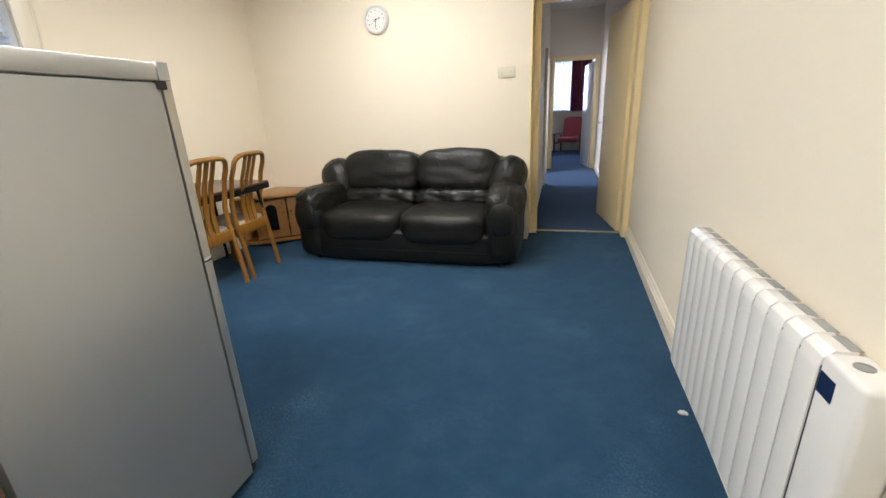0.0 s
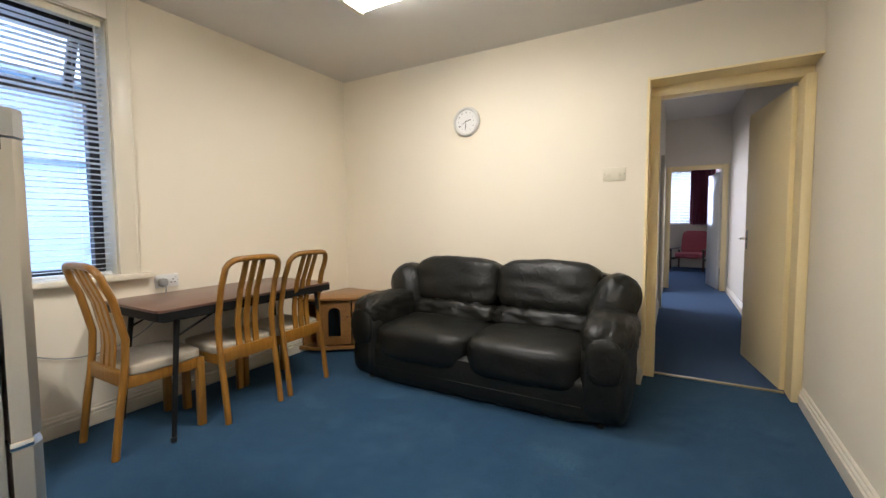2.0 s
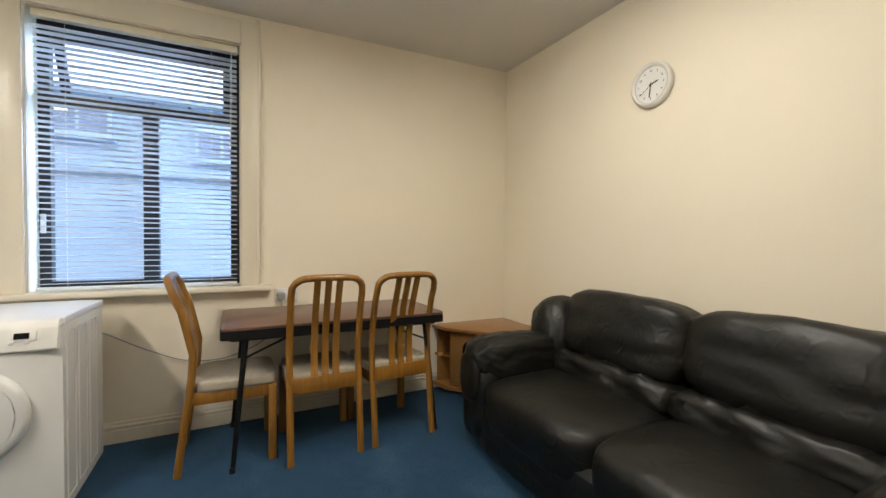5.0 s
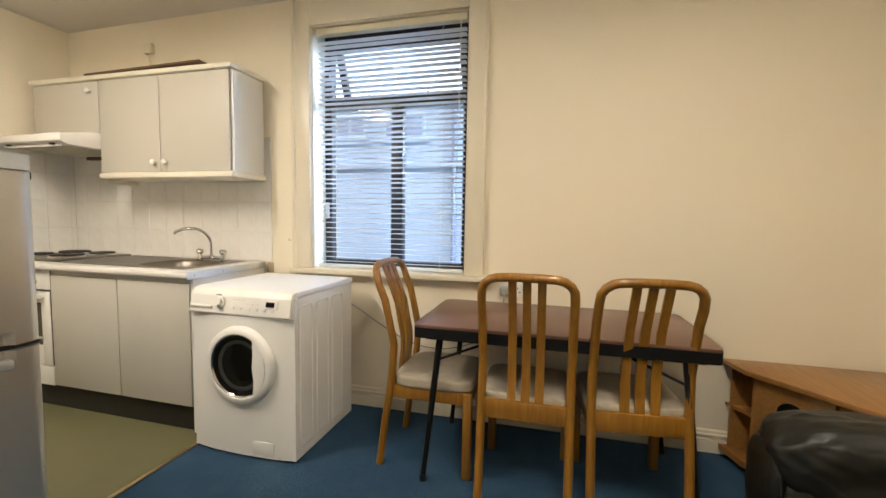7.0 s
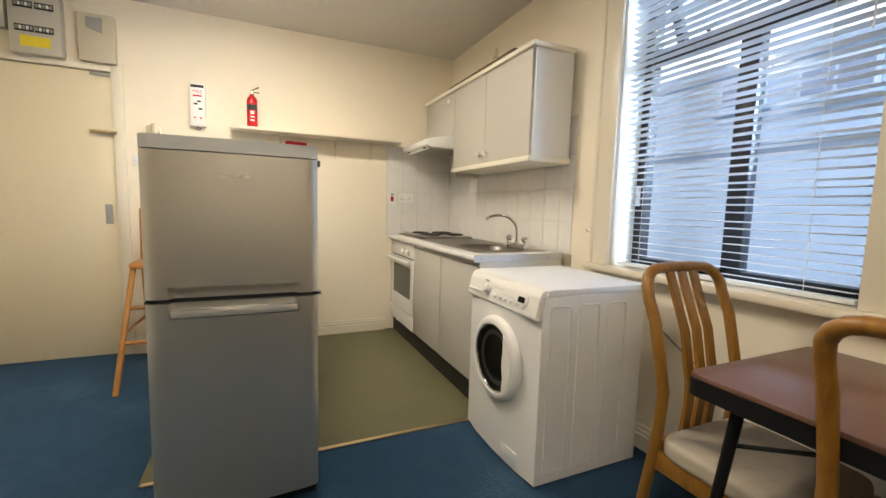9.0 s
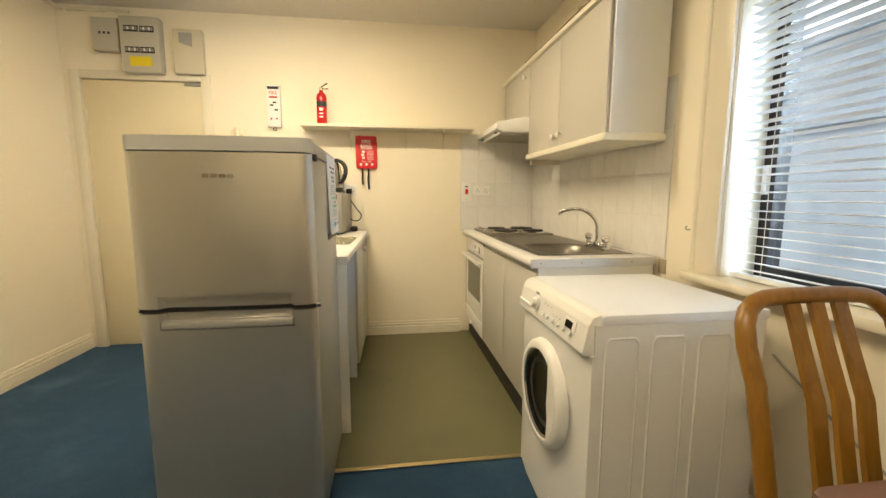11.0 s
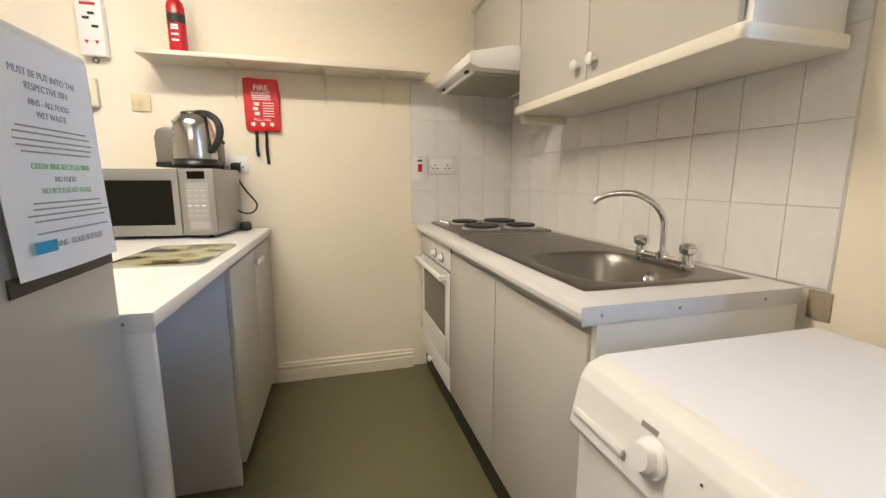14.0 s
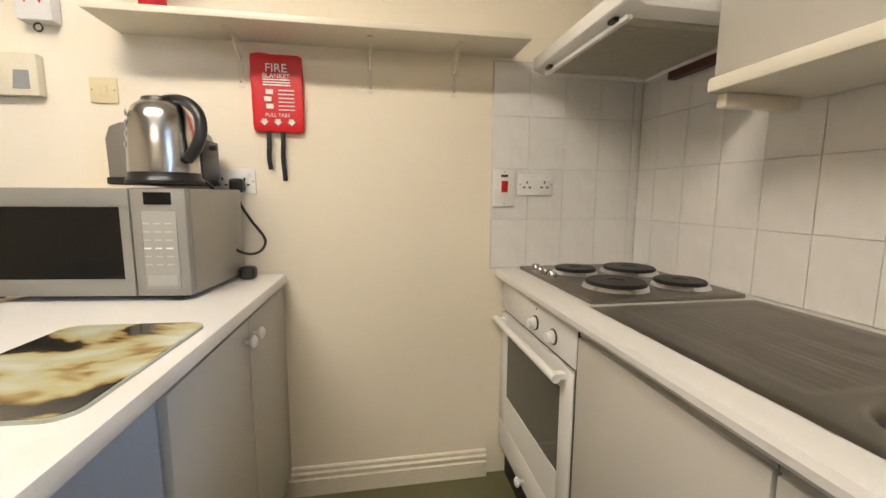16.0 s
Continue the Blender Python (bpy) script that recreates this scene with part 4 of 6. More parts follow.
part("top_cap", join(bowed(HWF, YF - 0.06, 1.328, 1.372, 0.062), box(-HWF, YB, 1.324, HWF, YF - 0.061, 1.370, 0.008)), mat("light_grey_fridge_top", (0.56, 0.56, 0.54), 0.35, spread=0.04), fr, "pale grey moulded top")
ud = part("freezer_door", bowed(HWF, YF - 0.057, 0.876, 1.324, 0.057), SILVER, fr)
part("handle_recess", bowed(HWF, YF - 0.057, 0.836, 0.876, 0.057, inset=0.026, inset_w=0.2), SILVER, ud)
part("handle_shadow_gap", box(-HWF + 0.004, YF - 0.055, 0.822, HWF - 0.004, YF - 0.03, 0.834), BLACKPLASTIC, ud)
ld = part("fridge_door", bowed(HWF, YF - 0.057, 0.06, 0.768, 0.057), SILVER, fr)
part("grip_recess", bowed(HWF, YF - 0.057, 0.768, 0.820, 0.057, inset=0.026, inset_w=0.2), SILVER, ld)
part("grip_bar", box(-0.2, YF - 0.028, 0.770, 0.2, YF - 0.002, 0.798, 0.006), mat("pale_silver_grip", (0.5, 0.49, 0.46), 0.3, 0.4), ld, "pale silver grip bar")
part("kick_plate", box(-HWF + 0.01, YF - 0.08, 0.02, HWF - 0.01, YF - 0.04, 0.058), BLACKPLASTIC, fr)
part("back_coil_cover", box(-HWF + 0.03, YB - 0.03, 0.06, HWF - 0.03, YB - 0.002, 1.2), BLACKPLASTIC, fr)
for s in (-1, 1):
    part("hinge", box(s * HWF - 0.012, YF - 0.075, 1.304, s * HWF + 0.003, YF - 0.045, 1.326, 0.002), BLACKPLASTIC, fr)
    part("hinge", box(s * HWF - 0.012, YF - 0.06, 0.822, s * HWF + 0.003, YF - 0.03, 0.836, 0.002), CHROME, fr)
    for y in (YB + 0.05, YF - 0.08):
        part("foot", cyl(0.018, 0.026, pose(s * 0.22, y, 0), 10), BLACKPLASTIC, fr)
for i in range(4):
    part("badge_bar", box(-0.045 + i * 0.024, YF - 0.001, 1.246, -0.026 + i * 0.024, YF + 0.0015, 1.258), POLISHED, ud)

# notice on the fridge's side
nt = thing("paper_notice", "curled white printed notice about bins, taped to the fridge's side", "notice", pose(-1.2215, 0.855, 1.19))
bm = bmesh.new()
PN = 12
gv = [[bm.verts.new((-0.002 - 0.014 * (v * v) * (0.4 + 0.6 * math.sin(2.2 * u + 0.4)), -0.125 + 0.25 * u, 0.165 - 0.32 * v)) for u in [i / PN for i in range(PN + 1)]] for v in [j / PN for j in range(PN + 1)]]
for j in range(PN):
    for i in range(PN):
        bm.faces.new((gv[j][i], gv[j][i + 1], gv[j + 1][i + 1], gv[j + 1][i]))
ex = bmesh.ops.extrude_face_region(bm, geom=list(bm.faces))
for v in ex["geom"]:
    if isinstance(v, bmesh.types.BMVert):
        v.co.x += 0.0008
bmesh.ops.recalc_face_normals(bm, faces=bm.faces)
part("sheet", bm, PAPER, nt)
part("dark_backing", box(-0.002, -0.125, -0.175, 0.001, 0.13, -0.15), BLACKPLASTIC, nt, "black strip behind the sheet's lower edge")


def on_sheet(v):
    return -0.0035 - 0.016 * v * v


LM = Matrix(((0, 0, -1, 0), (-1, 0, 0, 0), (0, 1, 0, 0), (0, 0, 0, 1)))
for text, v, size, ink in (("MUST BE PUT INTO THE", 0.15, 0.0135, GREYINK), ("RESPECTIVE BIN", 0.205, 0.0135, GREYINK), ("BINS - ALL FOOD", 0.27, 0.012, GREYINK), ("WET WASTE", 0.32, 0.012, GREYINK), ("GREEN BINS RECYCLE BINS", 0.54, 0.0115, GREENINK), ("NO FOOD", 0.595, 0.011, GREYINK), ("NO BOTTLES NO GLASS", 0.645, 0.011, GREENINK), ("BINS - GLASS BOTTLES", 0.875, 0.012, GREYINK)):
    words("line_of_print", text, size, Matrix.Translation((on_sheet(v) - 0.006 * v, 0, 0.165 - 0.32 * v)) @ LM, ink, nt, 0.0002)
for v in (0.375, 0.40, 0.43, 0.455, 0.48, 0.695, 0.72, 0.745, 0.77, 0.82):
    w = 0.1 - 0.02 * random.random()
    part("line_of_print", box(on_sheet(v) - 0.004 * v - 0.0006, -w, 0.165 - 0.32 * v - 0.0011, on_sheet(v) - 0.004 * v, w, 0.165 - 0.32 * v + 0.0011), GREYPLASTIC, nt)
part("highlight", box(on_sheet(0.875) - 0.0062, 0.06, 0.165 - 0.32 * 0.9, on_sheet(0.875) - 0.0055, 0.105, 0.165 - 0.32 * 0.85), BLUEINK, nt)

# ---- washing machine ----
wm = thing("washing_machine", "white front-loading washing machine with a round glass door", "washing machine")
WX0, WX1, WA, WB_ = -2.62, -2.045, 0.995, 1.593
part("body", prism([(WX0, WA), (WX1 - 0.004, WA), (WX1 + 0.012, WA + 0.12), (WX1 + 0.018, (WA + WB_) / 2), (WX1 + 0.012, WB_ - 0.12), (WX1 - 0.004, WB_), (WX0, WB_)], 0.012, 0.718), WHITEMETAL, wm)
part("rear_top_body", box(WX0, WA, 0.718, WX1 - 0.012, WB_, 0.815), WHITEMETAL, wm)
part("lid", prism([(WX0 - 0.01, 0.815), (WX0 - 0.01, 0.845), (WX1 - 0.05, 0.846), (WX1 - 0.03, 0.842), (WX1 - 0.03, 0.815)], WA - 0.002, WB_ + 0.002, "y", 0.004), mat("white_worktop_lid", (0.80, 0.81, 0.83), 0.45, spread=0.02, bump=0.02), wm, "smooth white lid")
fas = part("control_panel", prism([(WX1 - 0.06, 0.72), (WX1 + 0.020, 0.72), (WX1 + 0.024, 0.728), (WX1 + 0.006, 0.812), (WX1 - 0.008, 0.836), (WX1 - 0.032, 0.845), (WX1 - 0.06, 0.845)], WA + 0.004, WB_ - 0.01, "y", 0.003), mat("ivory_panel_plastic", (0.80, 0.785, 0.745), 0.35, spread=0.03), wm, "slanted ivory control panel")
PM = pose(WX1 + 0.0145, 0, 0.78, 0, -14.5)
part("dial", moved(lathe([(0.028, 0), (0.027, 0.006), (0.02, 0.01), (0.018, 0.024), (0.0, 0.026)], 24), PM @ pose(0.0, WA + 0.19, 0.0, 0, 90)), WHITE, fas)
part("display_bezel", moved(box(-0.002, 0, -0.02, 0.003, 0.075, 0.02, 0.002), PM @ pose(0, WA + 0.447, 0.004)), WHITE, fas)
part("display", moved(box(0.002, 0.008, -0.012, 0.0045, 0.055, 0.012), PM @ pose(0, WA + 0.447, 0.004)), DARKGLASS, fas)
part("drawer_handle", moved(box(-0.002, 0, -0.012, 0.006, 0.13, 0.0, 0.003), PM @ pose(0, WA + 0.015, -0.018)), WHITE, fas)
part("badge", moved(box(0.0, 0, -0.004, 0.002, 0.03, 0.004), PM @ pose(0, WA + 0.16, 0.036)), GREYPLASTIC, fas)
for i in range(6):
    part("button", moved(cyl(0.008, 0.006, pose(0, 0, 0, 0, 90), 12, 0.002), PM @ pose(0, WA + 0.27 + 0.045 * i, -0.022)), WHITE, fas)
    part("indicator", moved(box(0, 0, 0, 0.0015, 0.003, 0.003), PM @ pose(0, WA + 0.265 + 0.028 * i, 0.004 + (0.012 if i < 3 else -0.006))), INK, fas)
DYC, DZC = 1.303, 0.474
DM = pose(WX1 + 0.016, DYC, DZC, 0, 90, 0)
wd = part("door_ring", lathe([(0.156, 0.026), (0.163, 0.032), (0.180, 0.031), (0.193, 0.02), (0.197, 0.0), (0.152, 0.0), (0.150, 0.012), (0.156, 0.026)], 48, DM, False), WHITE, wm, "white door ring")
part("door_glass", lathe([(0.0, 0.004), (0.07, 0.006), (0.13, 0.012), (0.153, 0.022), (0.155, 0.004), (0.0, 0.0)], 40, DM), DARKGLASS, wd, "dark bulging door glass")
part("rubber_gasket", lathe([(0.108, 0.0105), (0.113, 0.0135), (0.122, 0.0135), (0.128, 0.0125), (0.108, 0.0105)], 40, DM, False), mat("grey_rubber_gasket", (0.03, 0.03, 0.029), 0.5, spread=0.3, scale=18), wd, "grey rubber gasket seen in the glass")
part("chrome_seal", lathe([(0.147, 0.012), (0.154, 0.026), (0.158, 0.028), (0.155, 0.012), (0.147, 0.012)], 40, DM, False), POLISHED, wd)
part("door_grip", moved(prism([(0.09, -0.135), (0.125, -0.105), (0.148, -0.06), (0.158, 0), (0.148, 0.06), (0.125, 0.105), (0.09, 0.135), (0.092, 0.06), (0.086, 0.0), (0.096, -0.06)], 0.018, 0.033), pose(WX1 + 0.016, DYC, DZC) @ Matrix(((0, 0, 1, 0), (1, 0, 0, 0), (0, 1, 0, 0), (0, 0, 0, 1)))), WHITE, wd)
part("filter_flap", box(WX1 + 0.004, WB_ - 0.235, 0.025, WX1 + 0.016, WB_ - 0.115, 0.095, 0.003), WHITE, wm)
for i, (a, b) in enumerate(((WX1 - 0.15, WX1 - 0.045), (WX1 - 0.305, WX1 - 0.195), (WX1 - 0.46, WX1 - 0.35))):
    ring = [(a, 0.06), (b, 0.06), (b, 0.755), (b - 0.012, 0.773), (a + 0.012, 0.773), (a, 0.755)]
    part("side_emboss", tube([(x, WB_ + 0.0005, z) for x, z in ring], 0.004, 6, True), WHITEMETAL, wm)
for x in (WX0 + 0.05, WX1 - 0.06):
    for y in (WA + 0.05, WB_ - 0.05):
        part("foot", cyl(0.02, 0.014, pose(x, y, 0), 10), BLACKPLASTIC, wm)

# ---- sink run ----
KX, KF = -2.105, -2.135        # worktop edge, cabinet fronts
KB = -2.722                    # wall
SX0, SX1, SY0, SY1 = -2.685, -2.178, -0.185, 0.80
wt = thing("worktop", "white laminate worktop with rounded front and metal end strip", "worktop")


def front_bull(y0, y1, x=KX, z0=0.866, z1=0.905, back=-2.205):
    return prism([(back, z0), (x - 0.008, z0), (x, z0 + 0.01), (x, z1 - 0.016), (x - 0.006, z1 - 0.004), (x - 0.016, z1), (back, z1)], y0, y1, "y")


part("front_slab", front_bull(-0.798, 0.90), WORKTOP, wt, "", 24)
part("hob_slab", box(KB, -0.798, 0.866, -2.205, SY0 + 0.02, 0.905), WORKTOP, wt)
part("end_slab", box(KB, SY1 - 0.02, 0.866, -2.205, 0.90, 0.905), WORKTOP, wt)
part("rear_slab", box(KB, SY0 + 0.02, 0.866, SX0 + 0.02, SY1 - 0.02, 0.905), WORKTOP, wt)
es = part("end_strip", box(KB + 0.012, 0.90, 0.864, KX + 0.002, 0.9035, 0.9055), mat("matt_aluminium_strip", (0.62, 0.63, 0.65), 0.35, 0.5), wt)
for x in (-2.15, -2.35, -2.6):
    part("screw", cyl(0.004, 0.0015, pose(x, 0.9035, 0.885, -90), 8), GREYPLASTIC, es)

sink = thing("sink", "stainless steel sink with ribbed drainer set in the worktop", "sink")
bm = bmesh.new()
NX, NY = 44, 110
cx, cy, ax, ay = -2.415, 0.55, 0.178, 0.205
rows = []
for i in range(NX + 1):
    row = []
    for j in range(NY + 1):
        x = SX0 + (SX1 - SX0) * i / NX
        y = SY0 + (SY1 - SY0) * j / NY
        e = (abs((x - cx) / ax) ** 3.2 + abs((y - cy) / ay) ** 3.2) ** (1 / 3.2)
        t = min(1, max(0, (1.06 - e) / 0.28))
        z = 0.9095 - 0.145 * (t * t * (3 - 2 * t))
        edge = min(x - SX0, SX1 - x, y - SY0, SY1 - y)
        z -= 0.0035 * max(0, 1 - edge / 0.012)
        if y < 0.31 and edge > 0.03 and x < SX1 - 0.06:
            z -= min(1, (edge - 0.03) / 0.03) * min(1, (SX1 - 0.06 - x) / 0.03) * (0.002 + 0.0018 * math.sin((x - SX0) * 2 * math.pi / 0.026))
        row.append(bm.verts.new((x, y, z)))
    rows.append(row)
for i in range(NX):
    for j in range(NY):
        bm.faces.new((rows[i][j], rows[i + 1][j], rows[i + 1][j + 1], rows[i][j + 1]))
bmesh.ops.recalc_face_normals(bm, faces=bm.faces)
part("sink_top", bm, STEEL, sink, smooth=60)
part("drain", lathe([(0.0, 0.001), (0.035, 0.001), (0.04, 0.004), (0.042, 0.0)], 20, pose(-2.46, 0.60, 0.766)), BLACKPLASTIC, sink, "dark plug hole")
part("overflow", lathe([(0.0, 0.002), (0.012, 0.002), (0.02, 0.006), (0.022, 0.0)], 16, pose(-2.582, 0.56, 0.855, 0, 70)), CHROME, sink)

tap = thing("mixer_tap", "chrome swan-neck mixer tap with two crystal-style knobs", "tap")
part("bridge", tube([(-2.585, 0.505, 0.93), (-2.585, 0.688, 0.93)], 0.011, 12), CHROME, tap)
part("spout", tube(spline([(-2.585, 0.595, 0.92), (-2.585, 0.595, 1.0), (-2.578, 0.592, 1.055), (-2.55, 0.575, 1.097), (-2.505, 0.547, 1.122), (-2.455, 0.515, 1.12), (-2.422, 0.492, 1.105), (-2.413, 0.486, 1.088)], 5), 0.0092, 12), CHROME, tap)
part("spout_collar", cyl(0.018, 0.03, pose(-2.585, 0.595, 0.92), 16, 0.004), CHROME, tap)
for y in (0.505, 0.688):
    part("valve_stem", lathe([(0.02, 0), (0.02, 0.012), (0.014, 0.018), (0.013, 0.045)], 18, pose(-2.585, y, 0.909)), CHROME, tap)
    kb = lathe([(0.012, 0), (0.021, 0.006), (0.023, 0.018), (0.022, 0.028), (0.014, 0.034), (0.0, 0.035)], 8, pose(-2.585, y, 0.953))
    part("knob", kb, CHROME, tap, "faceted chrome knob", 20)

hob = thing("electric_hob", "steel electric hob with four black solid plates", "hob")
part("hob_plate", box(-2.675, -0.752, 0.905, -2.192, -0.205, 0.918, 0.004), STEEL, hob)
for x, y, r in ((-2.345, -0.59, 0.072), (-2.55, -0.575, 0.09), (-2.355, -0.35, 0.09), (-2.565, -0.335, 0.075)):
    hp_ = part("hot_plate", lathe([(0.0, 0.018), (r * 0.28, 0.018), (r * 0.3, 0.021), (r * 0.95, 0.021), (r, 0.017), (r, 0.0)], 32, pose(x, y, 0.918)), HOTPLATE, hob, "black cast iron hot plate")
    part("trim_ring", lathe([(r + 0.012, 0.0), (r + 0.010, 0.003), (r + 0.003, 0.010), (r, 0.011), (r, 0.0), (r + 0.012, 0.0)], 32, pose(x, y, 0.918), False), CHROME, hp_)
for i in range(4):
    part("knob", lathe([(0.017, 0), (0.016, 0.014), (0.012, 0.019), (0.0, 0.02)], 14, pose(-2.228, -0.675 + 0.048 * i, 0.918)), POLISHED, hob)

oven = thing("built_in_oven", "white built-in oven with a dark glass door under the hob", "oven")
part("oven_body", box(-2.66, -0.782, 0.152, KF - 0.02, -0.165, 0.862), WHITEPANEL, oven)
op = part("control_panel", box(KF - 0.02, -0.785, 0.742, KF, -0.165, 0.864, 0.003), WHITEMETAL, oven)
for y in (-0.435, -0.30):
    part("knob", lathe([(0.020, 0), (0.019, 0.006), (0.015, 0.008), (0.014, 0.022), (0.0, 0.023)], 20, pose(KF + 0.004, y, 0.787, 0, 90)), WHITE, op)
    part("bezel", lathe([(0.024, 0), (0.024, 0.004), (0.0, 0.005)], 20, pose(KF, y, 0.787, 0, 90)), BLACKPLASTIC, op, "dark ring behind the knob")
part("indicator", cyl(0.003, 0.002, pose(KF, -0.43, 0.835, 0, 90), 8), INK, op)
part("door_seal", box(KF - 0.0205, -0.783, 0.729, KF - 0.012, -0.167, 0.741), BLACKPLASTIC, oven, "black door seal")
od = part("oven_door", join(box(KF - 0.02, -0.785, 0.27, KF + 0.002, -0.705, 0.728, 0.002), box(KF - 0.02, -0.245, 0.27, KF + 0.002, -0.172, 0.728, 0.002), box(KF - 0.02, -0.705, 0.27, KF + 0.002, -0.245, 0.395), box(KF - 0.02, -0.705, 0.66, KF + 0.002, -0.245, 0.728)), WHITEMETAL, oven)
part("door_glass", box(KF - 0.016, -0.705, 0.395, KF - 0.001, -0.245, 0.66), mat("oven_door_glass", (0.05, 0.05, 0.036), 0.12, spread=0.1, bump=0), od, "dark grey oven glass")
part("handle", join(tube([(KF + 0.035, -0.76, 0.705), (KF + 0.035, -0.20, 0.705)], 0.013, 10), box(KF, -0.75, 0.697, KF + 0.03, -0.725, 0.713), box(KF, -0.235, 0.697, KF + 0.03, -0.21, 0.713)), WHITE, od, "white rounded bar handle")
part("gap_line", box(KF - 0.012, -0.172, 0.27, KF - 0.003, -0.163, 0.864), BLACKPLASTIC, oven)
dw = part("drawer_front", box(KF - 0.02, -0.785, 0.145, KF, -0.168, 0.262, 0.003), WHITEPANEL, oven)


def mushroom_knob(m, parent):
    return part("knob", lathe([(0.007, 0), (0.007, 0.012), (0.017, 0.018), (0.018, 0.024), (0.012, 0.03), (0.0, 0.032)], 16, m), WHITE, parent, "white round knob")


mushroom_knob(pose(KF, -0.5, 0.178, 0, 90), dw)


def base_unit(name_label, y0, y1, knob_y=None):
    u = thing("base_cabinet", name_label, "kitchen cabinet", None, "kitchen base cabinets")
    for a in (y0, y1 - 0.016):
        part("side_panel", box(-2.70, a, 0.152, KF - 0.02, a + 0.016, 0.745), WHITEPANEL, u)
    part("bottom_panel", box(-2.70, y0 + 0.016, 0.152, KF - 0.02, y1 - 0.016, 0.168), WHITEPANEL, u)
    part("top_rail", box(KF - 0.02, y0, 0.838, KF - 0.006, y1, 0.864), GREYDOOR, u)
    part("door", box(KF - 0.018, y0 + 0.002, 0.152, KF, y1 - 0.002, 0.835, 0.002), GREYDOOR, u)
    return u


base_unit("warm grey kitchen base cabinet beside the oven", -0.160, 0.367)
base_unit("warm grey kitchen base cabinet under the sink", 0.370, 0.882)
solid("cabinet_end_panel", box(-2.715, 0.883, 0.0, KF - 0.008, 0.899, 0.862), WHITEPANEL, "white melamine end panel of the sink run", "end panel")
solid("plinth", box(-2.18, -0.79, 0.0, -2.165, 0.881, 0.150), PLINTH, "black kickboard under the sink run", "plinth")
struct("trim_mortar", box(KB - 0.02, 0.9045, 0.83, xl(0.95) + 0.004, 0.955, 0.899, 0.001), mat("bare_brown_mortar", (0.36, 0.29, 0.20), 0.9, spread=0.3, scale=20, fine=120, bump=0.4), "bare mortar patch on the wall under the last tile", "wall patch")

# ---- wall cabinets and hood ----
PELMET = mat("cream_white_foil", (0.80, 0.755, 0.63), 0.35, spread=0.04, scale=5, fine=120, bump=0.03)
UX, UB = -2.437, -2.718


def wall_unit(y0, y1, z0, z1, doors, label, knobs):
    u = thing("wall_cabinet", label, "kitchen cabinet", None, "kitchen wall cabinets")
    for a in (y0, y1 - 0.016):
        part("side_panel", box(UB, a, z0, UX - 0.018, a + 0.016, z1), WHITEPANEL, u)
    for b in (z0, z1 - 0.016):
        part("shelf_panel", box(UB, y0 + 0.016, b, UX - 0.018, y1 - 0.016, b + 0.016), WHITEPANEL, u)
    part("back_panel", box(UB, y0 + 0.016, z0 + 0.016, UB + 0.006, y1 - 0.016, z1 - 0.016), WHITEPANEL, u)
    for (a, b), k in zip(doors, knobs):
        d = part("door", box(UX - 0.016, a, z0 + 0.003, UX, b, z1 - 0.003, 0.002), GREYDOOR, u)
        mushroom_knob(pose(UX, k[0], k[1], 0, 90), d)
    return u


wall_unit(-0.128, 0.908, 1.478, 2.075, ((-0.126, 0.366), (0.370, 0.892)), "warm grey two-door wall cabinet over the sink", ((0.325, 1.538), (0.413, 1.538)))
wall_unit(-0.73, -0.132, 1.735, 2.075, ((-0.728, -0.134),), "warm grey wall cabinet over the cooker hood", ((-0.20, 2.01),))
pelmet = thing("cabinet_pelmet", "cream rounded pelmet board under the wall cabinet", "pelmet")
part("board", prism([(UB, -0.13), (UX + 0.012, -0.13), (UX + 0.022, -0.12), (UX + 0.022, 0.912), (UX + 0.014, 0.926), (UB, 0.926)], 1.441, 1.476, bevel=0.008), PELMET, pelmet)
solid("cabinet_cornice", prism([(UB, -0.74), (UX + 0.018, -0.74), (UX + 0.018, 0.916), (UX + 0.01, 0.926), (UB, 0.926)], 2.077, 2.106, bevel=0.006), PELMET, "cream rounded board on top of the wall cabinets", "cornice")
solid("loose_board", moved(box(-0.06, -0.45, 0, 0.10, 0.45, 0.012, 0.002), pose(-2.55, 0.2, 2.128, 2, 0, 2)), CHIPBOARD, "loose brown board lying on the wall cabinets", "board")
part("support_block", box(-2.66, -0.128, 1.408, -2.45, -0.098, 1.440, 0.003), TRIM, pelmet, "small cream wooden block")
jb = thing("junction_box", "small cream junction box high on the wall above the cabinets", "junction box", pose(xl(-0.1) + 0.002, -0.02, 2.37))
part("box_lid", box(0, -0.035, -0.035, 0.03, 0.035, 0.035, 0.004), CREAMPLASTIC, jb)
part("cable", tube([(0.012, 0, -0.035), (0.012, 0.0, -0.255)], 0.006, 6), CREAMPLASTIC, jb)

hood = thing("cooker_hood", "cream-white cooker hood with a mesh grease filter", "cooker hood")
hy0, hy1 = -0.72, -0.135
part("hood_body", prism([(-2.71, 1.63), (-2.71, 1.734), (-2.40, 1.734), (-2.22, 1.698), (-2.21, 1.69), (-2.21, 1.652), (-2.22, 1.646), (-2.25, 1.634)], hy0, hy1, "y", 0.003), WHITEMETAL, hood)
grease = part("grease_filter", moved(box(-0.18, hy0 + 0.07, -0.006, 0.20, hy1 - 0.07, 0.0), pose(-2.44, 0, 1.6335)), MESH, hood)
for k in range(int((hy1 - hy0 - 0.16) / 0.0125)):
    y = hy0 + 0.078 + 0.0125 * k
    part("ridge", box(-2.61, y, 1.6225, -2.25, y + 0.006, 1.6275), MESH, grease)
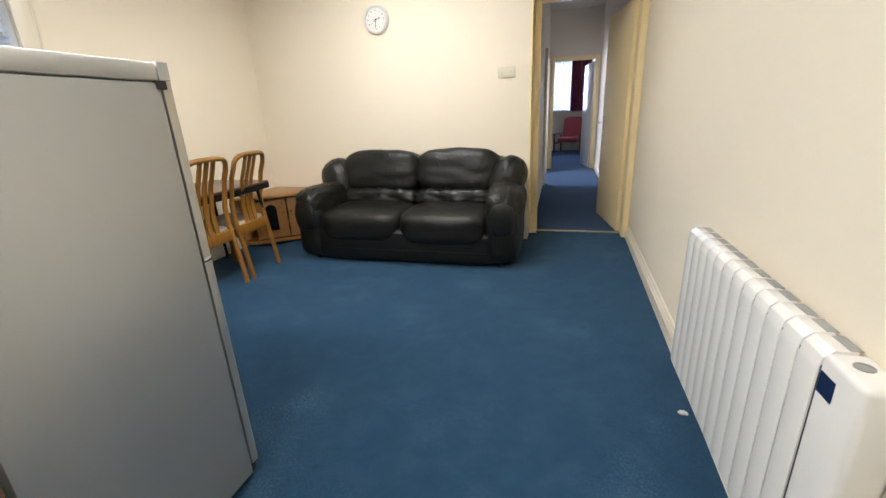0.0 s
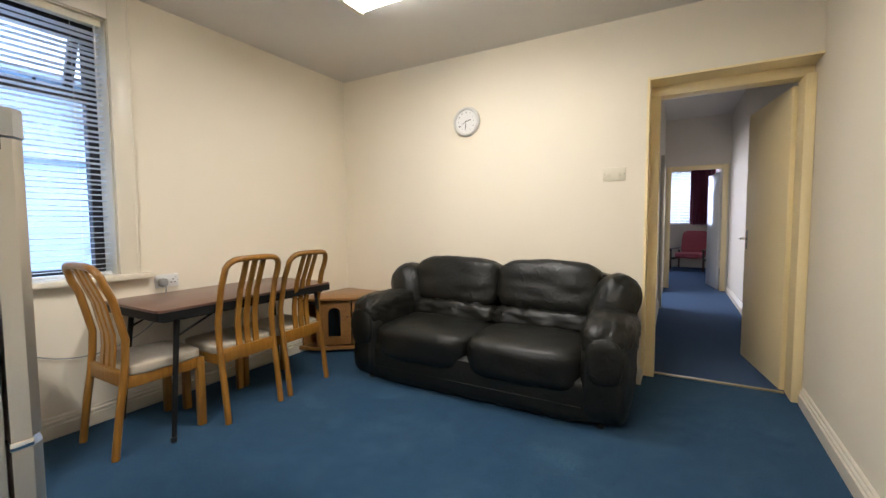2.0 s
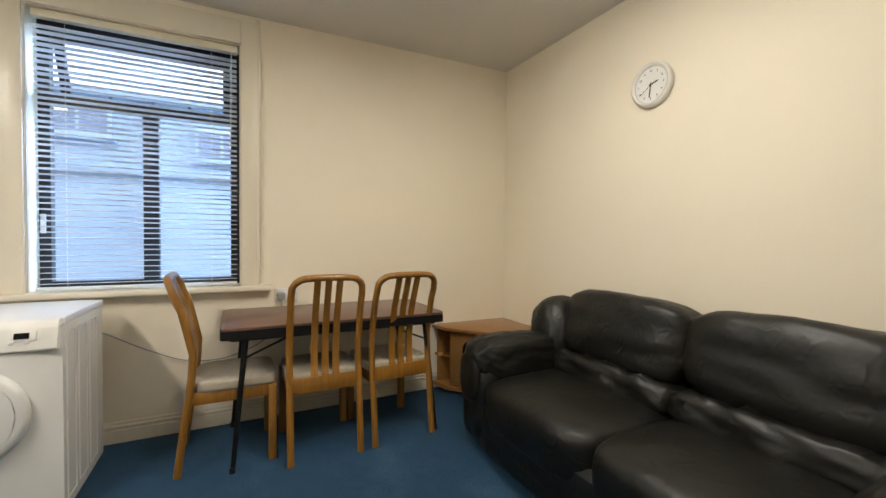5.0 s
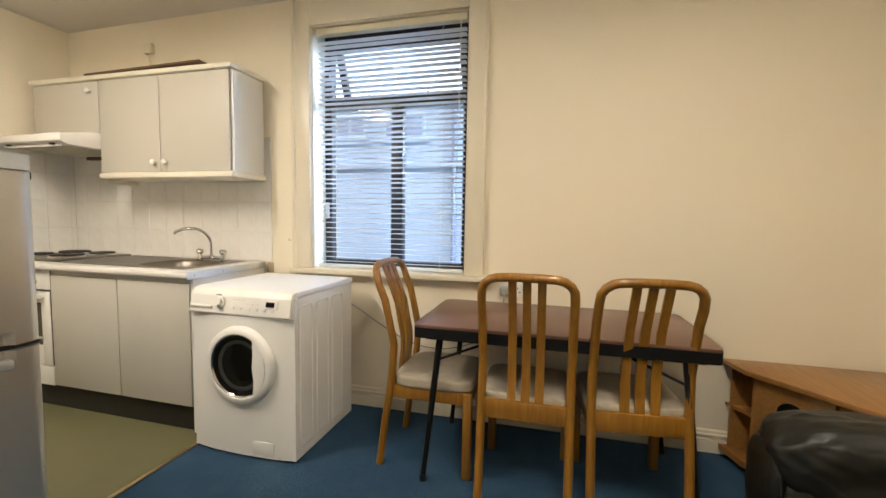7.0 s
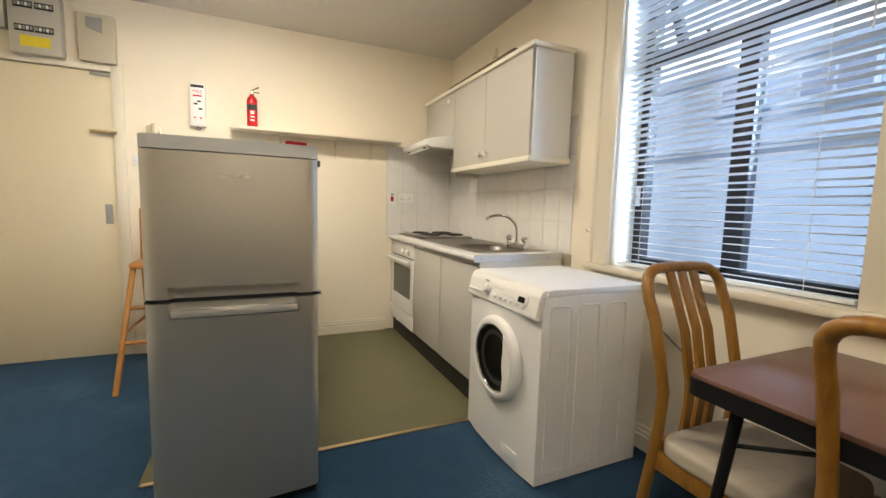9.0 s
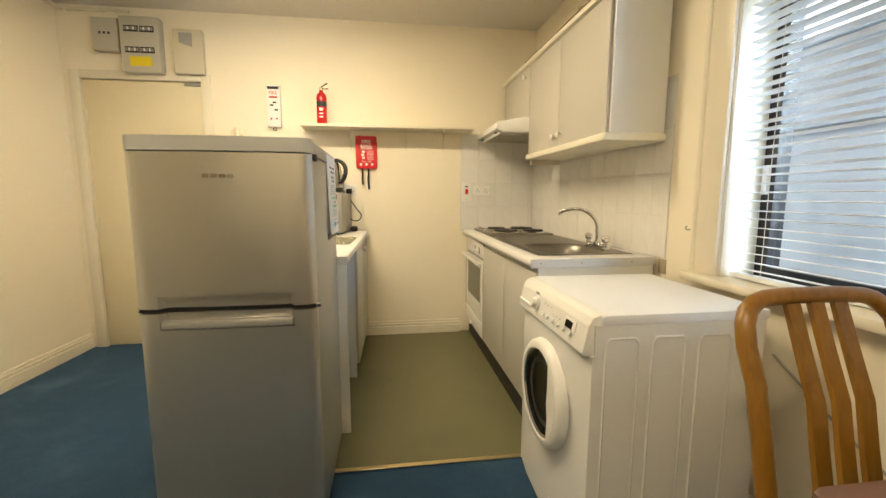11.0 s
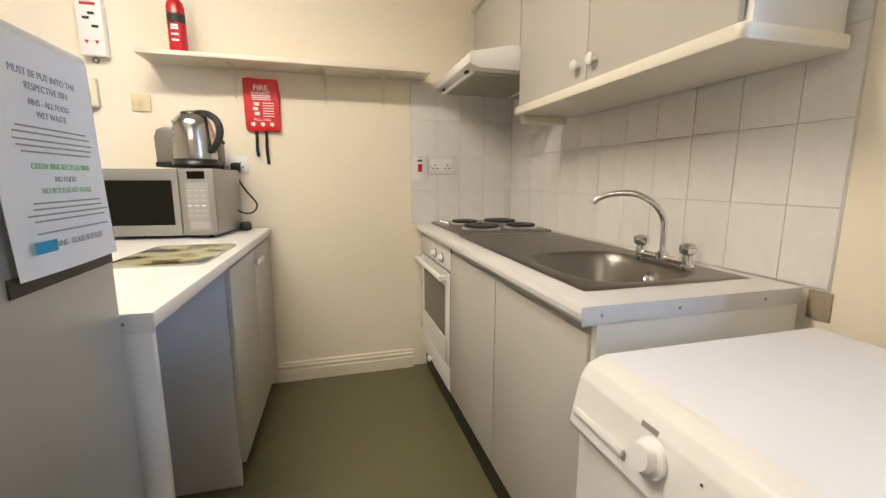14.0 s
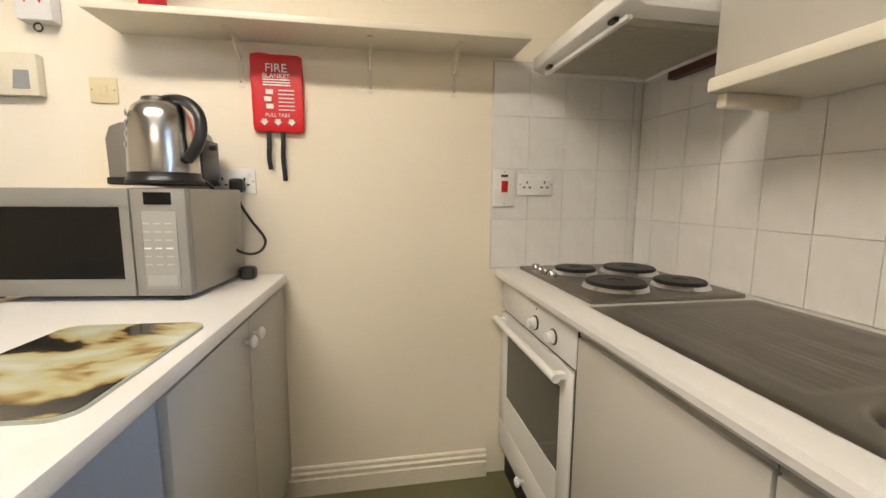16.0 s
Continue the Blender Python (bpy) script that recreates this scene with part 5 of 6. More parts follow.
for x in (-2.64, -2.25):
    part("filter_rim", box(x, hy0 + 0.05, 1.622, x + 0.014, hy1 - 0.05, 1.633), WHITE, hood)
for y in (hy0 + 0.1, hy1 - 0.1):
    part("filter_clip", box(-2.236, y - 0.015, 1.630, -2.222, y + 0.015, 1.640), BLACKPLASTIC, hood)
part("back_strip", box(-2.68, hy0 + 0.15, 1.60, -2.65, hy1 - 0.02, 1.628), mat("dark_red_brown_strip", (0.06, 0.015, 0.01), 0.5, spread=0.3), hood)
FHM = pose(-2.31, 0, 1.7155, 0, 11.5)
for y in (-0.34, -0.26):
    part("slide_switch", moved(box(-0.012, -0.03, 0, 0.012, 0.03, 0.006, 0.002), FHM @ pose(0.04, y, 0.0)), WHITE, hood)
part("badge", moved(box(-0.01, -0.012, 0, 0.01, 0.012, 0.003), FHM @ pose(0.04, -0.47, 0)), GREYPLASTIC, hood)

# ---- counter by the fridge ----
LX0, LX1 = -0.60, -1.253
COUNTER = pose(-1.285, -0.033, 0, 0, 0, -1.43) @ pose(1.253, 0, 0)   # the counter stands slightly askew
lc = thing("worktop", "white laminate worktop with rounded front, by the fridge", "worktop", COUNTER)
part("slab", prism([(LX0, 0.866), (LX1 + 0.01, 0.866), (LX1, 0.876), (LX1, 0.888), (LX1 + 0.006, 0.901), (LX1 + 0.016, 0.905), (LX0, 0.905)], -0.755, 0.735, "y"), WORKTOP, lc)
es = part("end_strip", box(LX1 - 0.001, 0.735, 0.864, -0.62, 0.738, 0.9055), WORKTOP, lc)
for x in (-1.20, -0.9):
    part("screw", cyl(0.004, 0.0015, pose(x, 0.738, 0.885, -90), 8), GREYPLASTIC, es)
ep = thing("cabinet_end_panel", "white melamine panel carrying the worktop's end", "end panel", COUNTER)
part("panel", box(-1.245, 0.715, 0.0, -0.622, 0.731, 0.864), WHITEPANEL, ep)
part("raw_edge", box(-0.622, 0.706, 0.0, -0.612, 0.738, 0.864), CHIPBOARD, ep, "bare brown chipboard edge")
LF = -1.235
lu = thing("base_cabinet", "warm grey two-door base cabinet under the microwave", "kitchen cabinet", COUNTER, "kitchen base cabinets")
# grey panel painted paler and bluer, to carry the window's daylight
SIDEDAYLIT = mat("daylight_tinted_side_panel", (0.70, 0.725, 0.77), 0.45, spread=0.04)
part("side_panel", box(LF + 0.02, 0.066, 0.0, -0.63, 0.082, 0.864), SIDEDAYLIT, lu)
part("side_panel", box(LF + 0.02, -0.766, 0.09, -0.63, -0.75, 0.864), SIDEDAYLIT, lu)
part("bottom_panel", box(LF + 0.02, -0.75, 0.09, -0.63, 0.066, 0.106), SIDEDAYLIT, lu)
part("plinth", box(LF + 0.06, -0.765, 0.0, LF + 0.075, 0.066, 0.09), PLINTH, lu)
for a, b, k in ((-0.766, -0.358, -0.395), (-0.354, 0.08, -0.32)):
    d = part("door", box(LF, a, 0.10, LF + 0.018, b, 0.852, 0.002), GREYDOOR, lu)
    mushroom_knob(pose(LF, k, 0.80, 0, -90), d)
solid("counter_back_panel", box(-0.628, -0.765, 0.0, -0.615, 0.70, 0.862), WHITEPANEL, "cream back panel of the counter", "panel", COUNTER)

mw = thing("microwave_oven", "silver microwave oven with a dark door window on the counter", "microwave", pose(-0.835, -0.445, 0.905, 0, 0, -7))
part("case", box(-0.30, -0.335, 0.014, 0.30, -0.022, 0.305, 0.006), mat("silver_microwave_case", (0.36, 0.35, 0.32), 0.35, 0.7, spread=0.05), mw)
FRONTSILVER = mat("silver_plastic_front", (0.30, 0.29, 0.262), 0.38, 0.35, spread=0.04)
md = part("door", join(box(-0.155, -0.02, 0.016, 0.30, 0.004, 0.062, 0.002), box(-0.155, -0.02, 0.255, 0.30, 0.004, 0.304, 0.002), box(-0.155, -0.02, 0.062, -0.13, 0.004, 0.255), box(0.25, -0.02, 0.062, 0.30, 0.004, 0.255)), FRONTSILVER, mw)
part("door_window", box(-0.13, -0.018, 0.062, 0.25, 0.002, 0.255), DARKGLASS, md, "dark door window")
mp_ = part("control_panel", box(-0.30, -0.02, 0.016, -0.159, 0.004, 0.304, 0.003), FRONTSILVER, mw)
part("keypad", box(-0.275, 0.004, 0.035, -0.185, 0.006, 0.245, 0.002), mat("pale_keypad", (0.33, 0.32, 0.29), 0.5, spread=0.05), mp_)
part("display", box(-0.265, 0.004, 0.262, -0.195, 0.0062, 0.294), DARKGLASS, mp_)
for r in range(6):
    for q in range(3):
        part("key_mark", box(-0.262 + q * 0.028, 0.0058, 0.10 + r * 0.022, -0.244 + q * 0.028, 0.0066, 0.104 + r * 0.022), WHITE if r == 2 else BOXGREY, mp_)
part("open_button", box(-0.27, 0.005, 0.045, -0.19, 0.009, 0.075, 0.002), mat("pale_button", (0.38, 0.37, 0.34), 0.45), mp_)
for x in (-0.25, 0.25):
    for y in (-0.29, -0.05):
        part("foot", cyl(0.012, 0.015, pose(x, y, 0), 10), BLACKPLASTIC, mw)

kt = thing("electric_kettle", "polished steel electric kettle with black handle, on the microwave", "kettle", pose(-1.045, -0.51, 1.222) @ Matrix.Diagonal((1, 1, 0.91, 1)))
part("base", lathe([(0.094, 0), (0.096, 0.01), (0.089, 0.022), (0.089, 0.034), (0.0, 0.034)], 32), BLACKPLASTIC, kt)
part("jug", lathe([(0.087, 0.034), (0.0875, 0.045), (0.086, 0.11), (0.082, 0.16), (0.076, 0.20), (0.066, 0.228), (0.048, 0.245), (0.0, 0.249)], 40), mat("polished_kettle_steel", (0.56, 0.555, 0.54), 0.22, 1.0, spread=0.1, scale=6, fine=120, stretch=(1, 1, 8)), kt, "polished steel jug")
part("lid", lathe([(0.046, 0.243), (0.042, 0.256), (0.02, 0.262), (0.0, 0.262)], 24), BLACKPLASTIC, kt)
part("handle", tube(spline([(-0.015, 0.0, 0.252), (-0.065, 0.015, 0.25), (-0.105, 0.03, 0.215), (-0.115, 0.04, 0.16), (-0.10, 0.045, 0.105), (-0.075, 0.045, 0.07)], 6), [0.016] * 31, 10), BLACKPLASTIC, kt)
for i in range(4):
    part("level_dot", lathe([(0.0, 0.003), (0.008, 0.003), (0.011, 0.0)], 12, pose((0.0855 - 0.0025 * i) * 0.82, (0.0855 - 0.0025 * i) * 0.57, 0.112 + 0.031 * i, 0, 90, 35)), GREYPLASTIC, kt)

ts = thing("toaster", "grey steel toaster with black ends behind the kettle", "toaster", pose(-0.99, -0.64, 1.221))
part("shell", prism([(-0.12, 0.02), (-0.122, 0.13), (-0.11, 0.165), (-0.08, 0.178), (0.08, 0.178), (0.11, 0.165), (0.122, 0.13), (0.12, 0.02)], -0.075, 0.075, "y", 0.006), mat("grey_brushed_toaster", (0.30, 0.29, 0.27), 0.35, 0.7), ts)
part("base", box(-0.125, -0.08, 0.0, 0.125, 0.08, 0.022, 0.006), BLACKPLASTIC, ts)
for y in (-0.03, 0.03):
    part("slot", box(-0.095, y - 0.012, 0.175, 0.095, y + 0.012, 0.1795), BLACKPLASTIC, ts)
part("lever", box(-0.15, -0.012, 0.11, -0.12, 0.012, 0.125, 0.003), BLACKPLASTIC, ts)
part("end_trim", box(-0.132, -0.07, 0.02, -0.118, 0.07, 0.14, 0.005), BLACKPLASTIC, ts)

kp = thing("kettle_cable", "black kettle cable with plug in the wall socket", "cable")
part("plug_body", moved(cushion((0, 0, 0), (0.023, 0.024, 0.025), 4, 5, 0), pose(-1.155, Y0 + 0.033, 1.225)), BLACKPLASTIC, kp)
part("cord", tube(spline([(-1.158, Y0 + 0.045, 1.21), (-1.168, Y0 + 0.05, 1.16), (-1.205, Y0 + 0.06, 1.10), (-1.25, Y0 + 0.08, 1.04), (-1.235, Y0 + 0.09, 1.0), (-1.195, Y0 + 0.10, 0.993), (-1.155, Y0 + 0.12, 1.02), (-1.138, Y0 + 0.14, 1.07), (-1.138, Y0 + 0.17, 1.16), (-1.125, Y0 + 0.20, 1.226), (-1.08, Y0 + 0.23, 1.232)], 6), 0.0046, 6), BLACKPLASTIC, kp)
mpg = thing("loose_plug", "black loose plug lying on the counter by the microwave", "plug")
part("plug_body", moved(cushion((0, 0, 0), (0.027, 0.024, 0.022), 4, 5, 0), pose(-1.195, -0.70, 0.928)), BLACKPLASTIC, mpg)
part("cord", tube(spline([(-1.175, -0.70, 0.92), (-1.15, -0.71, 0.915), (-1.12, -0.73, 0.92)], 4), 0.004, 6), BLACKPLASTIC, mpg)


def print_mat():
    m = mat("printed_glass_mat", (0.52, 0.50, 0.42), 0.12, spread=0.1, bump=0)
    N, L = m.node_tree.nodes, m.node_tree.links
    co, n1 = N.new("ShaderNodeTexCoord"), N.new("ShaderNodeTexNoise")
    n1.inputs["Scale"].default_value, n1.inputs["Detail"].default_value, n1.inputs["Distortion"].default_value = 5.0, 3, 0.35
    mp = N.new("ShaderNodeMapping")
    mp.inputs["Location"].default_value, mp.inputs["Scale"].default_value = (3.1, 1.4, 0.3), (1, 1.5, 1)
    r = N.new("ShaderNodeValToRGB")
    els = r.color_ramp.elements
    els[0].position, els[0].color = 0.39, (0.015, 0.014, 0.012, 1)
    els[1].position, els[1].color = 0.56, (0.46, 0.46, 0.33, 1)
    for p, c in ((0.43, (0.05, 0.042, 0.03, 1)), (0.45, (0.24, 0.15, 0.05, 1)), (0.49, (0.42, 0.38, 0.19, 1)), (0.70, (0.56, 0.57, 0.52, 1))):
        e = els.new(p)
        e.color = c
    L.new(co.outputs["Object"], mp.inputs[0])
    L.new(mp.outputs[0], n1.inputs["Vector"])
    L.new(n1.outputs["Fac"], r.inputs[0])
    L.new(r.outputs[0], N["Principled BSDF"].inputs["Base Color"])
    return m


cb = thing("worktop_saver", "glass worktop saver with a blotchy brown and black print", "chopping board", pose(-1.1, 0.01, 0.905, 0, 0, -3))


def rounded_plan(hx, hy, r):
    return [(sx * (hx - r) + r * math.cos(a), sy * (hy - r) + r * math.sin(a)) for sx, sy, a0 in ((1, 1, 0), (-1, 1, 90), (-1, -1, 180), (1, -1, 270)) for a in [radians(a0 + 15 * k) for k in range(7)]]


part("printed_glass", prism(rounded_plan(0.14, 0.20, 0.035), 0.002, 0.007), print_mat(), cb)
part("rim", prism(rounded_plan(0.143, 0.203, 0.037), 0.0, 0.0055), mat("pale_green_glass_edge", (0.42, 0.45, 0.36), 0.15), cb)

# ---- end wall things ----
sh = thing("wall_shelf", "long cream painted wall shelf on metal brackets", "shelf")
part("board", box(-2.158, Y0, 1.714, -0.816, -0.60, 1.734, 0.002), TRIM, sh)
for x in (-1.18, -1.62, -1.93):
    part("bracket", join(box(x - 0.009, Y0, 1.56, x + 0.009, Y0 + 0.004, 1.714), box(x - 0.009, Y0, 1.708, x + 0.009, Y0 + 0.14, 1.714), moved(box(-0.004, 0, -0.003, 0.004, 0.10, 0.003), pose(x, Y0 + 0.003, 1.647, 38))), TRIM, sh, "cream painted shelf bracket")
    for z in (1.58, 1.66):
        part("screw", cyl(0.004, 0.002, pose(x, Y0 + 0.004, z, -90), 8), GREYPLASTIC, sh)

ex_ = thing("fire_extinguisher", "small red fire extinguisher standing on the shelf", "fire extinguisher", pose(-0.975, -0.675, 1.734))
part("cylinder", lathe([(0.034, 0), (0.037, 0.006), (0.037, 0.20), (0.033, 0.22), (0.02, 0.237), (0.014, 0.245), (0.014, 0.255)], 28), RED, ex_)
part("label_band", lathe([(0.0374, 0.13), (0.0374, 0.17)], 28), INK, ex_, "black label band")
part("label_print", join(*[box(-0.014, 0.0365, z, 0.014, 0.0378, z + 0.008) for z in (0.05, 0.075, 0.1, 0.112)]), WHITE, ex_)
part("valve", join(box(-0.012, -0.012, 0.252, 0.012, 0.012, 0.275, 0.003), moved(box(-0.006, 0, 0, 0.006, 0.06, 0.008, 0.002), pose(0, -0.01, 0.275, 28, 0, 70)), moved(box(-0.006, 0, 0, 0.006, 0.055, 0.006, 0.002), pose(0, -0.01, 0.266, -4, 0, 70))), BLACKPLASTIC, ex_)
part("gauge", cyl(0.01, 0.008, pose(0, 0.012, 0.262, -90), 12), BRASS, ex_)

fbk = thing("fire_blanket", "red vinyl fire blanket pouch with two black straps", "fire blanket", pose(-1.30, Y0 + 0.012, 1.542))
part("pouch", moved(cushion((0, 0, 0), (0.085, 0.014, 0.130), 22, 9, 0.005, (20, 20, 14)), Matrix()), REDVINYL, fbk)
WM_ = Matrix(((-1, 0, 0, 0), (0, 0, 1, 0.0165), (0, 1, 0, 0), (0, 0, 0, 1)))
words("word_fire", "FIRE", 0.040, WM_ @ pose(0, 0.082, 0), WHITE, fbk, 0.0005)
words("word_blanket", "BLANKET", 0.0215, WM_ @ pose(0, 0.057, 0), WHITE, fbk, 0.0005)
for z in (0.043, 0.034, 0.025):
    part("print_line", box(-0.045, 0.0155, z, 0.045, 0.0172, z + 0.004), WHITE, fbk)
for i in range(6):
    part("print_line", box(-0.058, 0.0155, 0.008 - i * 0.013, -0.005, 0.0172, 0.0115 - i * 0.013), WHITE, fbk)
for i in range(3):
    part("print_figure", box(0.012 + 0.006 * (i % 2), 0.0155, -0.004 - i * 0.024, 0.036 + 0.006 * (i % 2), 0.0172, 0.012 - i * 0.024, 0.0005), WHITE, fbk)
for x in (-0.045, 0.0, 0.045):
    part("print_arrow", moved(prism([(-0.008, 0.008), (0.008, 0.008), (0.008, 0), (0.014, 0), (0, -0.014), (-0.014, 0), (-0.008, 0)], 0.0155, 0.0172, "y"), pose(x, 0, -0.095, 0, 0, 0)), WHITE, fbk)
words("word_pull", "PULL TABS", 0.017, WM_ @ pose(0, -0.074, 0), WHITE, fbk, 0.0005)
for x, l in ((0.035, 0.26), (-0.012, 0.30)):
    part("strap", tube(spline([(x, 0.008, -0.12), (x - 0.002, 0.014, -0.17), (x + 0.001, 0.012, -0.22), (x - 0.004, 0.014, -l)], 4), 0.008, 6, squash=0.2), BLACKPLASTIC, fbk, "black pull strap")
part("hook", cyl(0.006, 0.012, pose(0, -0.01, 0.122, -90), 10), WHITE, fbk)

sg = thing("fire_call_box", "slim white wall box with red fire print", "fire sign", pose(-0.602, Y0, 1.88))
part("box_body", box(-0.05, 0, -0.155, 0.05, 0.045, 0.158, 0.004), WHITE, sg)
part("black_header", box(-0.042, 0.0448, 0.125, 0.042, 0.046, 0.145), INK, sg)
words("word_fire", "FIRE", 0.034, Matrix(((-1, 0, 0, 0), (0, 0, 1, 0.0455), (0, 1, 0, 0.095), (0, 0, 0, 1))), REDINK, sg, 0.0005)
part("print_line", box(-0.03, 0.0448, 0.06, 0.03, 0.046, 0.072), REDINK, sg)
for z, x in ((0.02, -0.01), (0.0, 0.012), (-0.035, -0.02)):
    part("print_mark", box(x - 0.012, 0.0448, z, x + 0.014, 0.046, z + 0.012), INK, sg)
for x in (-0.02, 0.02):
    part("red_mark", moved(prism([(-0.009, 0.006), (0.009, 0.006), (0, -0.012)], 0.0448, 0.0462, "y"), pose(x, 0, -0.095)), REDINK, sg)
part("pull_ring", tube([(0.0 + 0.012 * math.cos(a), 0.03, -0.172 + 0.012 * math.sin(a)) for a in [2 * math.pi * k / 14 for k in range(14)]], 0.0025, 6, True), BLACKPLASTIC, sg)

ph = thing("entry_phone", "cream wall entry phone with a coiled cord", "intercom", pose(-0.315, Y0, 1.60, 0, 0, 180))
part("base", box(-0.045, -0.03, -0.10, 0.045, 0, 0.10, 0.008), CREAMPLASTIC, ph)
part("handset", join(tube(spline([(0.012, -0.05, 0.105), (0.012, -0.062, 0.05), (0.012, -0.062, -0.03), (0.012, -0.05, -0.085)], 5), 0.017, 10, squash=0.8), moved(cushion((0, 0, 0), (0.026, 0.02, 0.03), 4, 5, 0), pose(0.012, -0.042, 0.085)), moved(cushion((0, 0, 0), (0.026, 0.02, 0.03), 4, 5, 0), pose(0.012, -0.042, -0.075))), CREAMPLASTIC, ph)
coil = [(0.0 + 0.012 * math.cos(a) + 0.012 * math.sin(a / 22), -0.02 + 0.010 * math.sin(a), -0.10 - 0.13 * (a / 75)) for a in [0.45 * k for k in range(167)]]
part("coiled_cord", tube(coil, 0.0028, 5), CREAMPLASTIC, ph)

al = thing("alarm_panel", "cream alarm panel with a grey window", "alarm panel", pose(-0.502, Y0, 1.565, 0, 0, 180))
part("case", box(-0.086, -0.035, -0.065, 0.086, 0, 0.065, 0.006), CREAMPLASTIC, al)
part("window", prism([(0.015, -0.045), (0.062, -0.045), (0.062, 0.012), (0.022, 0.012)], -0.0375, -0.034, "y"), GREYPLASTIC, al, "grey keypad window")
socket_plate(pose(-0.754, Y0, 1.532, 0, 0, 180), 0.082, 0.082, 1, True, mat("yellowed_switch_plastic", (0.70, 0.60, 0.36), 0.4, spread=0.05), "yellowed single light switch on the end wall", "light_switch", "switch")
socket_plate(pose(-1.137, Y0, 1.24, 0, 0, 180), 0.147, 0.088, 2, False, WHITE, "white double socket behind the microwave")
socket_plate(pose(-0.235, Y0, 1.445, 0, 0, 180), 0.12, 0.085, 2, True, WHITE, "white double light switch by the entry phone", "light_switch", "switch")
TF = Y0 + 0.0075
socket_plate(pose(-2.262, TF, 1.239, 0, 0, 180), 0.147, 0.086, 2, False, WHITE, "white double socket on the kitchen tiles")
cs = thing("cooker_switch", "white cooker switch with a red rocker on the tiles", "switch", pose(-2.132, TF, 1.226, 0, 0, 180))
part("plate", box(-0.043, -0.01, -0.074, 0.043, 0, 0.074, 0.003), WHITE, cs)
part("red_rocker", moved(box(-0.012, -0.008, -0.022, 0.012, 0.002, 0.022, 0.002), pose(0, -0.01, 0.004, 6)), RED, cs, "red rocker")
part("neon", box(-0.014, -0.0115, 0.04, 0.014, -0.009, 0.05), INK, cs)
for z in (-0.062, 0.062):
    part("screw", cyl(0.003, 0.0015, pose(0, -0.01, z, 90), 8), GREYPLASTIC, cs)

# entrance door
ENTRY = mat("pale_yellow_gloss_paint", (0.72, 0.63, 0.44), 0.35, spread=0.04, scale=3, fine=60, bump=0.05)
struct("door_frame_4", join(box(DX0 - 0.07, Y0, 0, DX0, Y0 + 0.018, DZ + 0.06, 0.003), box(DX1, Y0, 0, DX1 + 0.07, Y0 + 0.018, DZ + 0.06, 0.003), box(DX0, Y0, DZ, DX1, Y0 + 0.018, DZ + 0.06, 0.003)), TRIM, "cream painted frame of the entrance door", "door frame")
d1 = thing("door_3", "closed cream flush entrance door with a steel lock", "door", kind="structure")
part("door_leaf", box(DX0 + 0.004, Y0 - 0.045, 0.008, DX1 - 0.004, Y0 - 0.004, DZ - 0.005, 0.002), ENTRY, d1)
part("lock_plate", box(DX0 + 0.03, Y0 - 0.004, 0.98, DX0 + 0.075, Y0 + 0.004, 1.12, 0.002), GREYPLASTIC, d1, "steel lock plate")
part("latch_bar", box(DX0 - 0.02, Y0 + 0.018, 1.62, DX0 + 0.13, Y0 + 0.035, 1.64, 0.003), BRASS, d1, "dark brass chain bar")
part("closer", box(DX0 + 0.01, Y0 - 0.004, DZ - 0.03, DX0 + 0.12, Y0 + 0.012, DZ - 0.012, 0.002), GREYPLASTIC, d1)
for z in (0.95, 1.75):
    part("hinge", box(DX1 - 0.02, Y0 - 0.004, z, DX1 - 0.004, Y0 + 0.003, z + 0.08), CREAMPLASTIC, d1)

b1 = thing("meter_box", "small grey electric box above the entrance door", "electric box", pose(0.532, Y0, 2.343, 0, 0, 180))
part("case", box(-0.085, -0.06, -0.113, 0.085, 0, 0.113, 0.005), BOXGREY, b1)
for i in range(3):
    part("fuse_window", box(-0.04 + i * 0.03, -0.0615, 0.0, -0.024 + i * 0.03, -0.059, 0.016), INK, b1)
b2 = thing("consumer_unit", "grey consumer unit with a yellow warning label", "fuse box", pose(0.293, Y0, 2.276, 0, 0, 180))
part("case", box(-0.13, -0.08, -0.193, 0.13, 0, 0.193, 0.006), BOXGREY, b2)
for z, xs in ((0.085, (-0.1, 0.005)), (-0.06, (-0.1, 0.0))):
    for x in xs:
        fw_ = part("breaker_window", box(x, -0.082, z, x + 0.095, -0.079, z + 0.042), INK, b2)
        for i in range(5):
            part("breaker", box(x + 0.006 + i * 0.018, -0.088, z + 0.012, x + 0.018 + i * 0.018, -0.081, z + 0.032), WHITE if i % 2 else GREYPLASTIC, fw_)
part("warning_label", box(-0.075, -0.083, -0.15, 0.075, -0.08, -0.085), YELLOW, b2, "yellow warning label")
b3 = thing("electric_meter", "beige electric meter with a grey screen above the door", "electric meter", pose(-0.018, Y0, 2.248, 0, 0, 180))
part("case", box(-0.10, -0.06, -0.158, 0.10, 0, 0.158, 0.006), mat("beige_meter_plastic", (0.55, 0.50, 0.38), 0.4, spread=0.06), b3)
part("screen", prism([(-0.055, 0.13), (0.035, 0.13), (0.035, 0.03), (-0.055, 0.06)], -0.0625, -0.059, "y"), GREYPLASTIC, b3)
cd = thing("cable_conduit", "cream painted cable run along the ceiling to the fuse box", "conduit")
